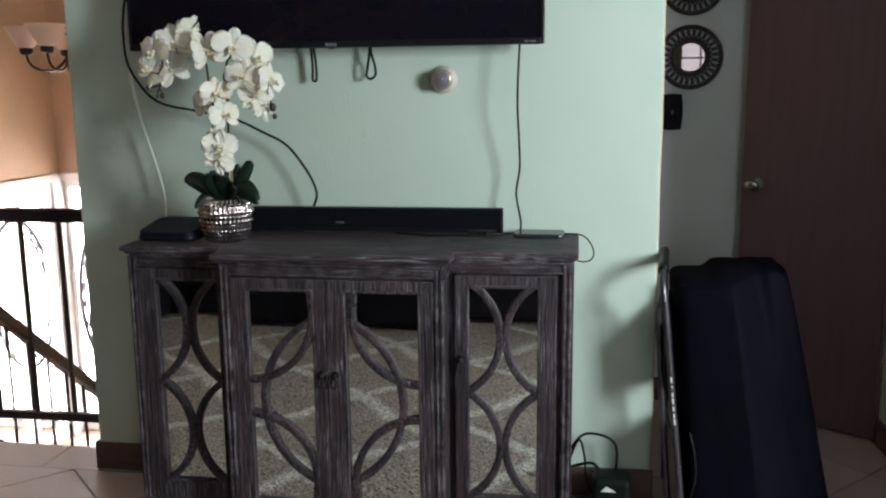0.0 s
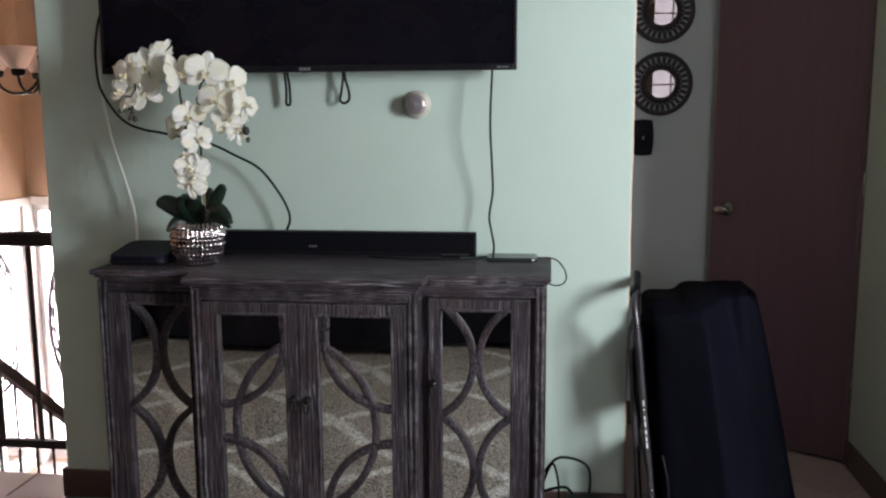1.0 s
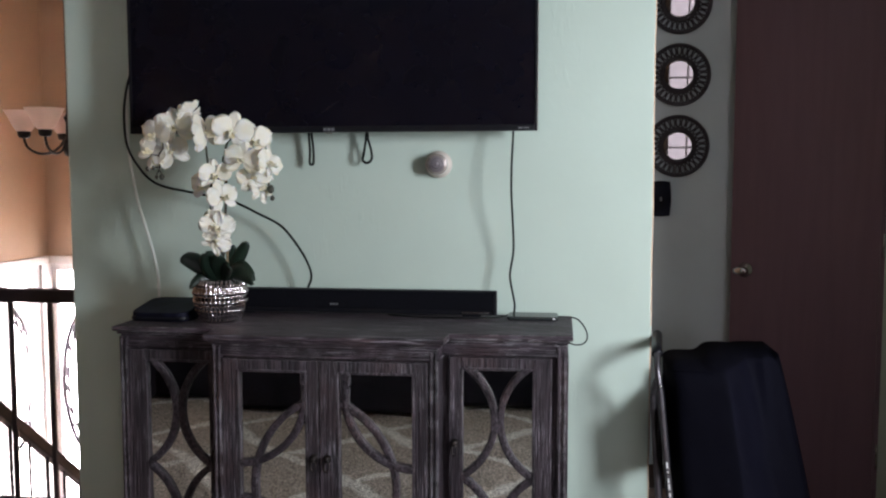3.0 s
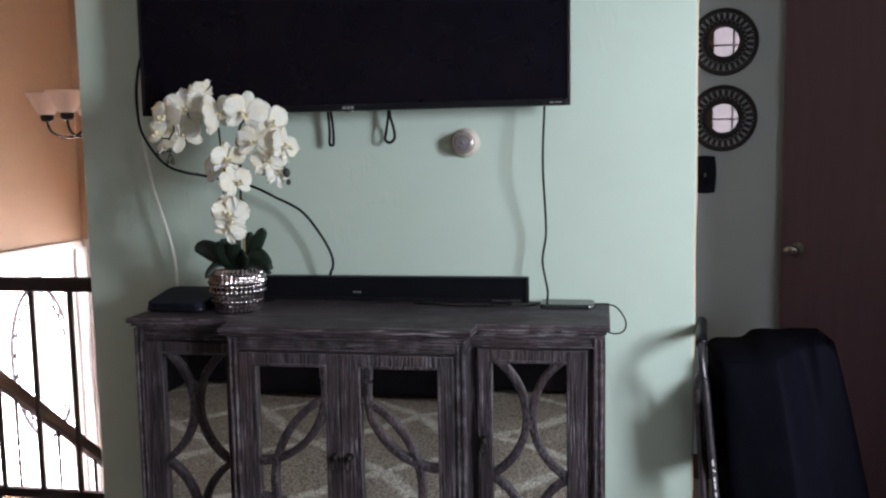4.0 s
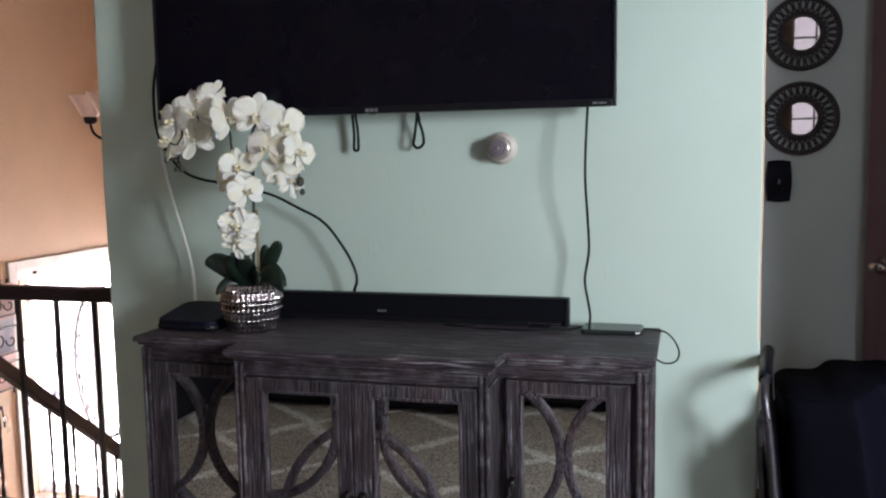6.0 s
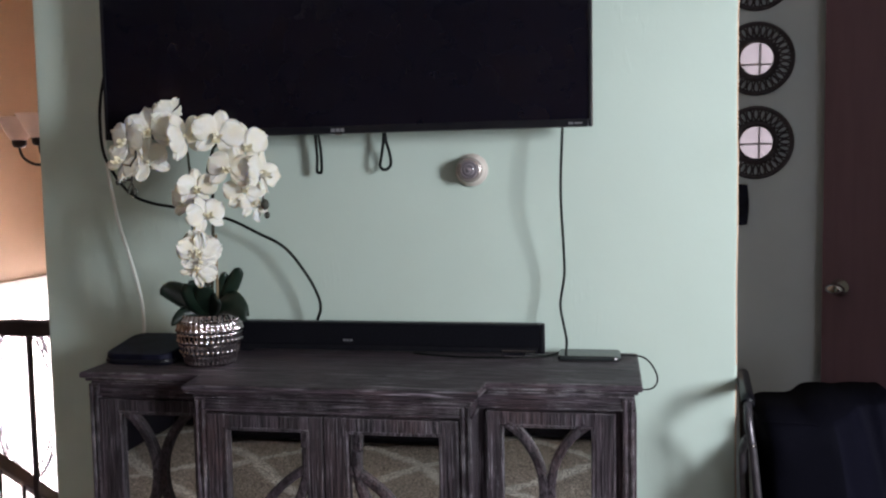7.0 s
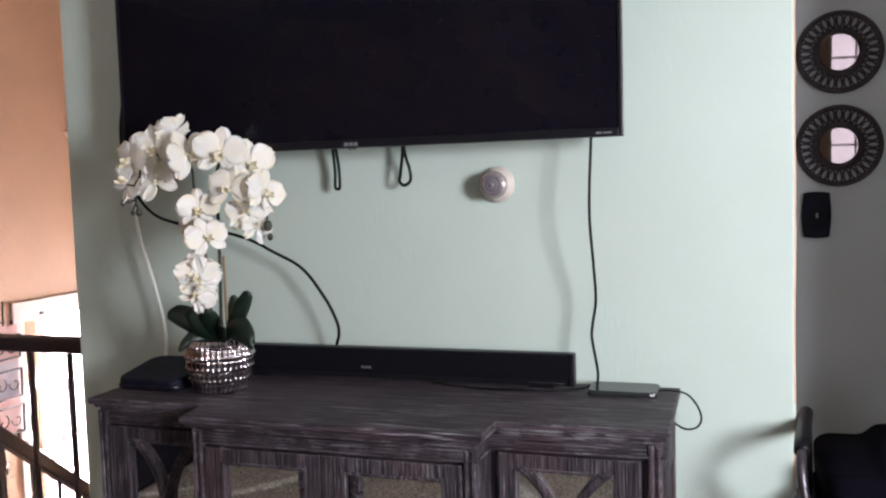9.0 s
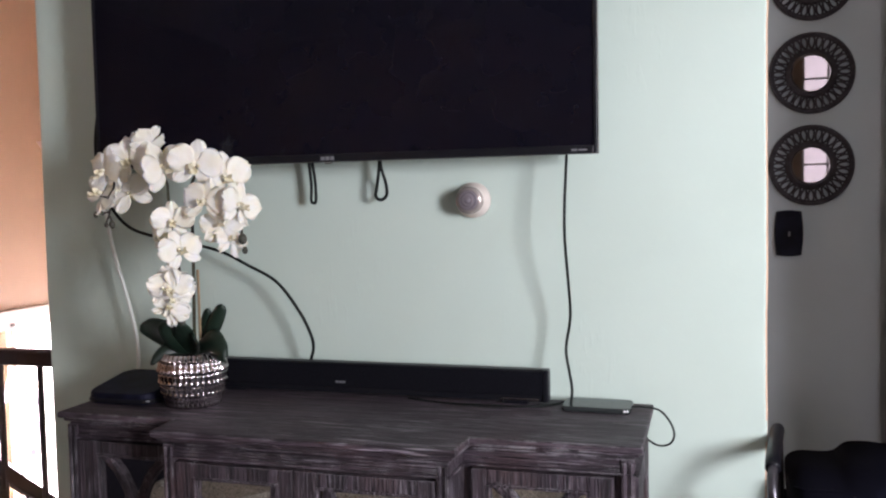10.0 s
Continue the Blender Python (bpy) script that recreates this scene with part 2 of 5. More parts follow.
def rug_material():
    m = bpy.data.materials.new("beige_shag_with_cream_trellis")
    m.use_nodes = True
    nt = m.node_tree
    b = nt.nodes["Principled BSDF"]
    b.inputs["Roughness"].default_value = 0.95
    co = nt.nodes.new("ShaderNodeTexCoord")
    wob = nt.nodes.new("ShaderNodeTexNoise")
    wob.inputs["Scale"].default_value, wob.inputs["Detail"].default_value = 14, 4
    nt.links.new(co.outputs["Object"], wob.inputs["Vector"])
    add = nt.nodes.new("ShaderNodeVectorMath")
    add.operation = "MULTIPLY_ADD"
    nt.links.new(wob.outputs["Color"], add.inputs[0])
    add.inputs[1].default_value = (0.05, 0.05, 0)
    nt.links.new(co.outputs["Object"], add.inputs[2])
    sep = nt.nodes.new("ShaderNodeSeparateXYZ")
    nt.links.new(add.outputs[0], sep.inputs[0])

    def op(kind, a, c=None):
        n = nt.nodes.new("ShaderNodeMath")
        n.operation = kind
        for i, v in enumerate((a, c)):
            if v is None:
                continue
            if isinstance(v, (int, float)):
                n.inputs[i].default_value = v
            else:
                nt.links.new(v, n.inputs[i])
        return n.outputs[0]
    u, v = op("MULTIPLY", sep.outputs[0], 1 / 0.84), op("MULTIPLY", sep.outputs[1], 1 / 0.80)
    bend = op("MULTIPLY", op("SINE", op("MULTIPLY", v, 2 * math.pi)), 0.05)
    lines = []
    for s, shift in ((1, -0.45 - 0.061), (-1, 0.20 + 0.001)):
        w = op("ADD", op("ADD", u, op("MULTIPLY", op("ADD", v, bend), s)), shift)
        lines.append(op("ABSOLUTE", op("SUBTRACT", op("FRACT", w), 0.5)))
    near = op("MINIMUM", *lines)
    ramp = nt.nodes.new("ShaderNodeValToRGB")
    ramp.color_ramp.elements[0].position, ramp.color_ramp.elements[1].position = 0.030, 0.072
    ramp.color_ramp.elements[0].color, ramp.color_ramp.elements[1].color = (0.72, 0.69, 0.65, 1), (0.40, 0.345, 0.30, 1)
    nt.links.new(near, ramp.inputs[0])
    fine = nt.nodes.new("ShaderNodeTexNoise")
    fine.inputs["Scale"].default_value, fine.inputs["Detail"].default_value = 115, 5
    nt.links.new(co.outputs["Object"], fine.inputs["Vector"])
    r2 = nt.nodes.new("ShaderNodeMapRange")
    r2.inputs[1].default_value, r2.inputs[2].default_value, r2.inputs[3].default_value, r2.inputs[4].default_value = 0.37, 0.63, 0.34, 1.40
    nt.links.new(fine.outputs[0], r2.inputs[0])
    mix = nt.nodes.new("ShaderNodeVectorMath")
    mix.operation = "SCALE"
    nt.links.new(ramp.outputs[0], mix.inputs[0])
    nt.links.new(r2.outputs[0], mix.inputs["Scale"])
    nt.links.new(mix.outputs[0], b.inputs["Base Color"])
    bp = nt.nodes.new("ShaderNodeBump")
    bp.inputs["Strength"].default_value, bp.inputs["Distance"].default_value = 0.9, 0.012
    nt.links.new(fine.outputs[0], bp.inputs["Height"])
    nt.links.new(bp.outputs[0], b.inputs["Normal"])
    return m


RUG = rug_material()


# ---- mesh helpers ----
def thing(name, at, label, category, group="", kind=""):
    """An Empty at the base of a thing; its parts are parented to it."""
    ob = new(name)
    ob.empty_display_size = 0.05
    ob.location = at
    return tagged(ob, label, category, group, kind)


def root_place(ob):
    place = Vector(ob.location)
    while ob.parent:
        ob = ob.parent
        place += Vector(ob.location)
    return place


def part(name, bm, mat, parent=None, label="", smooth=False, kind="", category=""):
    """Links a bmesh, given in world coordinates, as one mesh object under a thing or a part."""
    if parent is not None:
        bmesh.ops.translate(bm, verts=bm.verts, vec=-root_place(parent))
    me = bpy.data.meshes.new(name)
    bmesh.ops.recalc_face_normals(bm, faces=bm.faces)
    bm.to_mesh(me)
    bm.free()
    if smooth:
        for p in me.polygons:
            p.use_smooth = True
    me.materials.append(mat)
    ob = new(name, me)
    if parent is not None:
        ob.parent = parent
    return tagged(ob, label, category, "", kind)


def box(bm, x0, x1, y0, y1, z0, z1, bevel=0.0, segments=2, m=None):
    geo = bmesh.ops.create_cube(bm, size=1)
    vs = geo["verts"]
    bmesh.ops.scale(bm, verts=vs, vec=(abs(x1 - x0), abs(y1 - y0), abs(z1 - z0)))
    bmesh.ops.translate(bm, verts=vs, vec=((x0 + x1) / 2, (y0 + y1) / 2, (z0 + z1) / 2))
    if m is not None:
        bmesh.ops.transform(bm, matrix=m, verts=vs)
    if bevel:
        es = list({e for v in vs for e in v.link_edges})
        bmesh.ops.bevel(bm, geom=es, offset=bevel, segments=segments, profile=0.5, affect="EDGES")
    return bm


def cuboid(*a, **k):
    return box(bmesh.new(), *a, **k)


def smooth_path(points, steps=8):
    """A Catmull-Rom curve through the points."""
    ps = [Vector(p) for p in points]
    ps = [2 * ps[0] - ps[1]] + ps + [2 * ps[-1] - ps[-2]]
    out = []
    for i in range(1, len(ps) - 2):
        a, b, c, d = ps[i - 1:i + 3]
        for k in range(steps):
            t = k / steps
            out.append(0.5 * ((2 * b) + (c - a) * t + (2 * a - 5 * b + 4 * c - d) * t * t + (3 * b - a - 3 * c + d) * t ** 3))
    return out + [ps[-2]]


def tube(bm, path, radius, sides=8, taper=None, closed=False):
    """A round tube along a path; taper gives the end's share of the radius."""
    path = [Vector(p) for p in path]
    n = len(path)
    rings = []
    side = None
    for i, p in enumerate(path):
        a = path[(i - 1) % n] if closed or i else p
        b = path[(i + 1) % n] if closed or i < n - 1 else p
        d = (b - a).normalized()
        if side is not None:
            side = side - d * side.dot(d)
        if side is None or side.length < 1e-4:
            side = d.cross(Vector((0, 0, 1)) if abs(d.z) < 0.9 else Vector((1, 0, 0)))
        side.normalize()
        up = side.cross(d)
        r = radius * (1 + (taper - 1) * i / (n - 1)) if taper else radius
        rings.append([bm.verts.new(p + r * (math.cos(q) * side + math.sin(q) * up)) for q in (2 * math.pi * k / sides for k in range(sides))])
    for i in range(n if closed else n - 1):
        a, b = rings[i], rings[(i + 1) % n]
        for k in range(sides):
            bm.faces.new((a[k], a[(k + 1) % sides], b[(k + 1) % sides], b[k]))
    if not closed:
        bm.faces.new(rings[0])
        bm.faces.new(rings[-1])
    return bm


def lathe(bm, profile, centre, sides=32, axis="z", cap=True):
    """A turned form: profile rows of (radius, height) about an axis through centre; axis y turns it to face the room."""
    rings = []
    for r, h in profile:
        ring = []
        for k in range(sides):
            q = 2 * math.pi * k / sides
            p = (r * math.cos(q), r * math.sin(q), h) if axis == "z" else (r * math.cos(q), -h, r * math.sin(q))
            ring.append(bm.verts.new(Vector(centre) + Vector(p)))
        rings.append(ring)
    for a, b in zip(rings, rings[1:]):
        for k in range(sides):
            bm.faces.new((a[k], a[(k + 1) % sides], b[(k + 1) % sides], b[k]))
    if cap:
        bm.faces.new(rings[0])
        bm.faces.new(rings[-1])
    return bm


def slab(name, x0, x1, y0, y1, z0, z1, mat, label, category, bevel=0.0):
    """A piece of the setting."""
    ob = part(name, cuboid(x0, x1, y0, y1, z0, z1, bevel=bevel), mat)
    return tagged(ob, label, category, "", "structure")


# ---- the setting ----
FLOOR_EDGE = 2.972
CEIL_Z = 2.75
WALL_Y = 2.792
LAND = -1.30
BORDER = 2.765
slab_floor = slab("floor", -3.25, 2.9, -2.2, FLOOR_EDGE, -0.25, -0.012, GROUT, "brown ceramic tile floor laid on the diagonal", "floor")
hall_floor = slab("hall_floor", 0.45, 2.9, FLOOR_EDGE, 3.78, -0.25, -0.012, GROUT, "brown tile floor of the side hall", "floor")
slab("landing_floor", -3.25, 0.45, 4.6, 6.1, LAND - 0.2, LAND, TILE, "tiled entry landing at the foot of the stairs", "floor")
slab("lower_floor", -3.25, 0.45, FLOOR_EDGE, 4.6, -2.75, -2.6, TILE, "lower level floor beneath the stairs", "floor")
slab("ceiling", -3.4, 3.05, -2.35, 6.25, CEIL_Z, CEIL_Z + 0.12, CEIL, "flat white painted ceiling", "ceiling")


def tv_wall():
    bm = cuboid(-1.095, 0.887, WALL_Y, 2.935, -0.01, CEIL_Z)
    es = [e for e in bm.edges if abs(e.verts[0].co.z - e.verts[1].co.z) > 1]
    bmesh.ops.bevel(bm, geom=es, offset=0.009, segments=3, profile=0.5, affect="EDGES")
    for k in range(1, 110):
        bmesh.ops.bisect_plane(bm, geom=bm.verts[:] + bm.edges[:] + bm.faces[:], plane_co=(0, 0, k * 0.025), plane_no=(0, 0, 1))
    for v in bm.verts:
        if v.co.x > 0.87:
            v.co.x += 0.0024 * noise.noise(Vector((3.1, v.co.y * 8, v.co.z * 9))) + 0.0010 * noise.noise(Vector((7.7, 1, v.co.z * 40)))
    bmesh.ops.recalc_face_normals(bm, faces=bm.faces)
    ob = part("wall_tv", bm, GREEN, None)
    ob.data.materials.append(PEACH)
    for p in ob.data.polygons:
        if p.normal.x > 0.7 and abs(p.normal.z) < 0.5:
            p.material_index = 1
    return tagged(ob, "pale green painted wall with worn orange corner edge", "wall", "", "structure")


tv_wall()
slab("wall_hall_back", 0.6, 2.9, 3.78, 3.9, -0.01, CEIL_Z, GREEN_COOLED, "green hall wall, tint cooled against its warm light, hung with round mirrors", "wall")
# The stretch nearer than y 3.18 is unseen, added to shade the hall wall.
slab("wall_hall_right", 1.79, 1.91, 2.05, 3.385, -0.01, CEIL_Z, GREEN, "green wall beside the hall door, unseen stretch added to shade the hall", "wall")
slab("wall_room_corner", 1.91, 2.9, 2.05, 2.17, -0.01, CEIL_Z, GREEN, "green wall closing the room's corner", "wall")
slab("wall_behind_tv", 0.45, 0.6, 2.935, 6.1, -2.75, CEIL_Z, PEACH, "peach stairwell wall behind the screen wall", "wall")
slab("wall_above_hall_door", 1.79, 1.91, 3.385, 3.78, 2.115, CEIL_Z, GREEN, "green wall above the hall door opening", "wall")
slab("wall_closet_back", 2.78, 2.9, 2.17, 3.78, -0.01, CEIL_Z, GREEN, "dim wall inside the side room", "wall")
slab("wall_left_room", -3.4, -3.25, -2.35, FLOOR_EDGE, -0.25, CEIL_Z, BOUNCE_TAN, "unseen tan living room wall", "wall")
# stairwell side wall with its glazed entry
slab("wall_stair_near", -3.4, -3.25, FLOOR_EDGE, 4.79, -2.75, CEIL_Z, PEACH, "peach painted stairwell wall", "wall")
slab("wall_stair_over_door", -3.4, -3.25, 4.79, 6.02, 0.715, CEIL_Z, PEACH, "peach wall above the glazed entry", "wall")
slab("wall_stair_corner", -3.4, -3.25, 6.02, 6.25, 0.715, CEIL_Z, PEACH, "peach wall at the stairwell corner", "wall")
# corner strip of the stairwell wall, coloured white for the glare around it
slab("wall_corner_glare", -3.4, -3.25, 6.02, 6.25, -2.75, 0.7145, GLARE_WHITE, "stairwell corner wall below door height, coloured white for daylight glare", "trim")
slab("wall_stair_below_door", -3.4, -3.25, 4.79, 6.02, -2.75, LAND, PEACH, "wall under the entry sill", "wall")
# far stairwell wall with its oval-glass door
slab("wall_far_over_door", -3.25, -2.25, 6.1, 6.25, 0.715, CEIL_Z, PEACH, "peach wall above the front door", "wall")
slab("wall_far_right", -2.25, 0.6, 6.1, 6.25, -2.75, CEIL_Z, PEACH, "peach far wall of the stairwell", "wall")
slab("wall_far_below_door", -3.25, -2.25, 6.1, 6.25, -2.75, LAND, PEACH, "wall under the front door sill", "wall")
slab("wall_floor_edge", -3.25, 0.45, FLOOR_EDGE - 0.05, FLOOR_EDGE, -2.6, -0.25, PEACH, "wall below the upper floor's edge", "wall")


def window_wall():
    """The room's unseen right wall and rear wall, each with a window opening."""
    x0, x1 = 2.9, 3.05
    slab("wall_right_below_window", x0, x1, -0.2, 1.1, -0.25, 0.92, BOUNCE_TAN, "unseen tan wall below the side window", "wall")
    slab("wall_right_above_window", x0, x1, -0.2, 1.1, 2.15, CEIL_Z, BOUNCE_TAN, "unseen tan wall above the side window", "wall")
    slab("wall_right_front", x0, x1, -2.35, -0.2, -0.25, CEIL_Z, BOUNCE_TAN, "unseen tan room wall before the side window", "wall")
    slab("wall_right_back", x0, x1, 1.1, 3.9, -0.25, CEIL_Z, BOUNCE_TAN, "unseen tan room wall past the side window", "wall")
    slab("wall_rear_left", -3.25, 1.5, -2.35, -2.2, -0.25, CEIL_Z, BOUNCE_TAN, "unseen tan rear wall of the living room", "wall")
    slab("wall_rear_right", 2.7, 2.9, -2.35, -2.2, -0.25, CEIL_Z, BOUNCE_TAN, "unseen tan rear wall beside the window", "wall")
    slab("wall_rear_below_window", 1.5, 2.7, -2.35, -2.2, -0.25, 0.92, BOUNCE_TAN, "unseen tan rear wall below the window", "wall")
    slab("wall_rear_above_window", 1.5, 2.7, -2.35, -2.2, 2.15, CEIL_Z, BOUNCE_TAN, "unseen tan rear wall above the window", "wall")


window_wall()


def room_window(name, along, lo, hi, face, z0, z1):
    """A white framed window with a cross of glazing bars, set in an opening along x or y."""
    mid = ((lo + hi) / 2, face, z0) if along == "x" else (face, (lo + hi) / 2, z0)
    w = thing(name, mid, "white framed window with glazing bars and bright daylight", "window", kind="structure")

    def bar(nm, a, b, c, d, depth, mat):
        bm = cuboid(a, b, face - depth, face + depth, c, d, bevel=0.004) if along == "x" else cuboid(face - depth, face + depth, a, b, c, d, bevel=0.004)
        return part(nm, bm, mat, w)
    e = 0.002
    bar("window_frame", lo + e, lo + 0.05, z0 + e, z1 - e, 0.045, TRIMW)
    bar("window_frame", hi - 0.05, hi - e, z0 + e, z1 - e, 0.045, TRIMW)
    bar("window_frame", lo + 0.05, hi - 0.05, z0 + e, z0 + 0.05, 0.045, TRIMW)
    bar("window_frame", lo + 0.05, hi - 0.05, z1 - 0.05, z1 - e, 0.045, TRIMW)
    mx, mz = (lo + hi) / 2, (z0 + z1) / 2
    bar("glazing_bar", mx - 0.026, mx + 0.026, z0 + 0.05, z1 - 0.05, 0.02, TRIMW)
    bar("glazing_bar", lo + 0.05, mx - 0.026, mz - 0.026, mz + 0.026, 0.02, TRIMW)
    bar("glazing_bar", mx + 0.026, hi - 0.05, mz - 0.026, mz + 0.026, 0.02, TRIMW)
    pane = bar("pane", lo + 0.04, hi - 0.04, z0 + 0.04, z1 - 0.04, 0.003, PANE)
    pane.visible_shadow = False


room_window("window_1", "y", -0.2, 1.1, 2.97, 0.92, 2.15)
room_window("window_2", "x", 1.5, 2.7, -2.28, 0.92, 2.15)
for nm, dims in (("backdrop_side", (3.6, 3.65, -2.5, 3.5, -0.2, 3.2)), ("backdrop_rear", (0.0, 3.6, -3.0, -2.95, -0.2, 3.2)),
                 ("backdrop_entry", (-4.15, -4.1, 3.8, 7.2, -2.6, 2.2)), ("backdrop_front_door", (-4.1, -1.2, 7.15, 7.2, -2.6, 2.2))):
    tagged(part(nm, cuboid(*dims), GARDEN if nm in ("backdrop_side", "backdrop_rear") else OUTSIDE), "overcast daylight outside the window", "backdrop", "", "structure")


# ---- baseboards and trim ----
def board(nm, x0, x1, y0, y1, z0, z1, mat, label):
    return tagged(part(nm, cuboid(x0, x1, y0, y1, z0, z1, bevel=0.004), mat), label, "baseboard", "", "structure")


board("baseboard", -1.100, 0.893, WALL_Y - 0.012, WALL_Y - 0.001, 0.0, 0.105, BASEB, "dark brown tile baseboard under the green wall")
board("baseboard", -1.107, -1.096, WALL_Y - 0.012, 2.935, 0.0, 0.105, BASEB, "dark brown tile baseboard on the wall end")
board("baseboard", 1.777, 1.789, 2.05, 3.37, 0.0, 0.105, BASEB, "dark brown baseboard beside the hall door")
board("baseboard", 0.61, 1.8, 3.768, 3.779, 0.0, 0.105, BASEB, "dark brown baseboard of the hall wall")


# ---- the cabinet ----
CAB = thing("mirrored_cabinet", (-0.065, 2.55, 0.0), "weathered grey-brown breakfront cabinet with mirrored lattice doors", "cabinet")
CC, CW = -0.065, -0.0535
CAB_TOP = 0.906


def plan_slab(bm, half_c, half_w, yc, yw, yb, z0, z1, bevel):
    """A T-shaped breakfront slab."""
    pts = [(CW - half_w, yb), (CW - half_w, yw), (CC - half_c, yw), (CC - half_c, yc), (CC + half_c, yc), (CC + half_c, yw), (CW + half_w, yw), (CW + half_w, yb)]
    lo = [bm.verts.new((x, y, z0)) for x, y in pts]
    hi = [bm.verts.new((x, y, z1)) for x, y in pts]
    bm.faces.new(lo)
    bm.faces.new(hi)
    n = len(pts)
    for i in range(n):
        bm.faces.new((lo[i], lo[(i + 1) % n], hi[(i + 1) % n], hi[i]))
    if bevel:
        es = [e for e in bm.edges if e.verts[0].co.z > z1 - 1e-5 and e.verts[1].co.z > z1 - 1e-5 or e.verts[0].co.z < z0 + 1e-5 and e.verts[1].co.z < z0 + 1e-5]
        bmesh.ops.bevel(bm, geom=es, offset=bevel, segments=3, profile=0.5, affect="EDGES")
    return bm


part("top", plan_slab(bmesh.new(), 0.346, 0.6875, 2.299, 2.402, 2.772, 0.8895, CAB_TOP, 0.0055), WOODH_LIT, CAB)
part("ogee_moulding", plan_slab(bmesh.new(), 0.337, 0.6785, 2.310, 2.413, 2.772, 0.880, 0.8893, 0.0042), WOODH_LIT, CAB)
part("cove_moulding", plan_slab(bmesh.new(), 0.328, 0.6700, 2.322, 2.425, 2.771, 0.8735, 0.8798, 0.0), WOODH_LIT, CAB)
part("frieze", plan_slab(bmesh.new(), 0.327, 0.6695, 2.321, 2.424, 2.77, 0.8415, 0.8733, 0.0015), WOODH_LIT, CAB)
part("bead", plan_slab(bmesh.new(), 0.3318, 0.6738, 2.314, 2.417, 2.77, 0.8425, 0.8470, 0.002), WOODH_LIT, CAB)
for k in range(3):
    part("reed", cuboid(CC - 0.300, CC + 0.300, 2.3165, 2.3215, 0.8495 + 0.0068 * k, 0.8538 + 0.0068 * k, bevel=0.0012), WOODH_LIT, CAB)
for s in (-1, 1):
    xa, xb = sorted((CC + s * 0.330, CW + s * 0.640))
    for k in range(2):
        part("reed", cuboid(xa, xb, 2.4195, 2.4245, 0.8495 + 0.0068 * k, 0.8538 + 0.0068 * k, bevel=0.0012), WOODH_LIT, CAB)
part("body", plan_slab(bmesh.new(), 0.324, 0.668, 2.334, 2.437, 2.768, 0.075, 0.8413, 0.0), WOODV, CAB)
part("plinth", plan_slab(bmesh.new(), 0.332, 0.674, 2.316, 2.419, 2.768, 0.0, 0.0748, 0.004), WOODH_LIT, CAB)
# fluted corner pilasters
for x, y in ((CW - 0.661, 2.432), (CW + 0.656, 2.432), (CC - 0.314, 2.329), (CC + 0.314, 2.329)):
    bm = cuboid(x - 0.014, x + 0.014, y - 0.012, y + 0.01, 0.0752, 0.8730, bevel=0.003)
    for dx in (-0.007, 0.007):
        tube(bm, [(x + dx, y - 0.012, 0.09), (x + dx, y - 0.012, 0.866)], 0.0045, 6)
    part("pilaster", bm, WOODV, CAB)
# side panels framed on the ends
for s in (-1, 1):
    x = CW + s * 0.6695
    bm = bmesh.new()
    for y0, y1, z0, z1 in ((2.452, 2.50, 0.09, 0.83), (2.712, 2.76, 0.09, 0.83), (2.50, 2.712, 0.09, 0.15), (2.50, 2.712, 0.77, 0.83)):
        box(bm, x - 0.006, x + 0.006, y0, y1, z0, z1, bevel=0.002)
    part("side_frame", bm, WOODV, CAB)


def arc_bar(bm, cx, cz, r, y0, y1, width, clip, a0=0.0, a1=360.0, steps=72):
    """A flat curved lattice bar in a door's plane, kept within the glass opening (x0, x1, z0, z1)."""
    x0, x1, z0, z1 = clip
    prev = None
    for k in range(steps + 1):
        q = radians(a0 + (a1 - a0) * k / steps)
        c, s = math.cos(q), math.sin(q)
        inside = x0 <= cx + r * c <= x1 and z0 <= cz + r * s <= z1
        if not inside:
            prev = None
            continue
        ring = [bm.verts.new((cx + rr * c, yy, cz + rr * s)) for rr, yy in
                ((r - width / 2, y1), (r - width / 2, y0 + 0.003), (r - width / 4, y0), (r + width / 4, y0), (r + width / 2, y0 + 0.003), (r + width / 2, y1))]
        if prev:
            for i in range(6):
                bm.faces.new((prev[i], prev[(i + 1) % 6], ring[(i + 1) % 6], ring[i]))
        prev = ring
    return bm


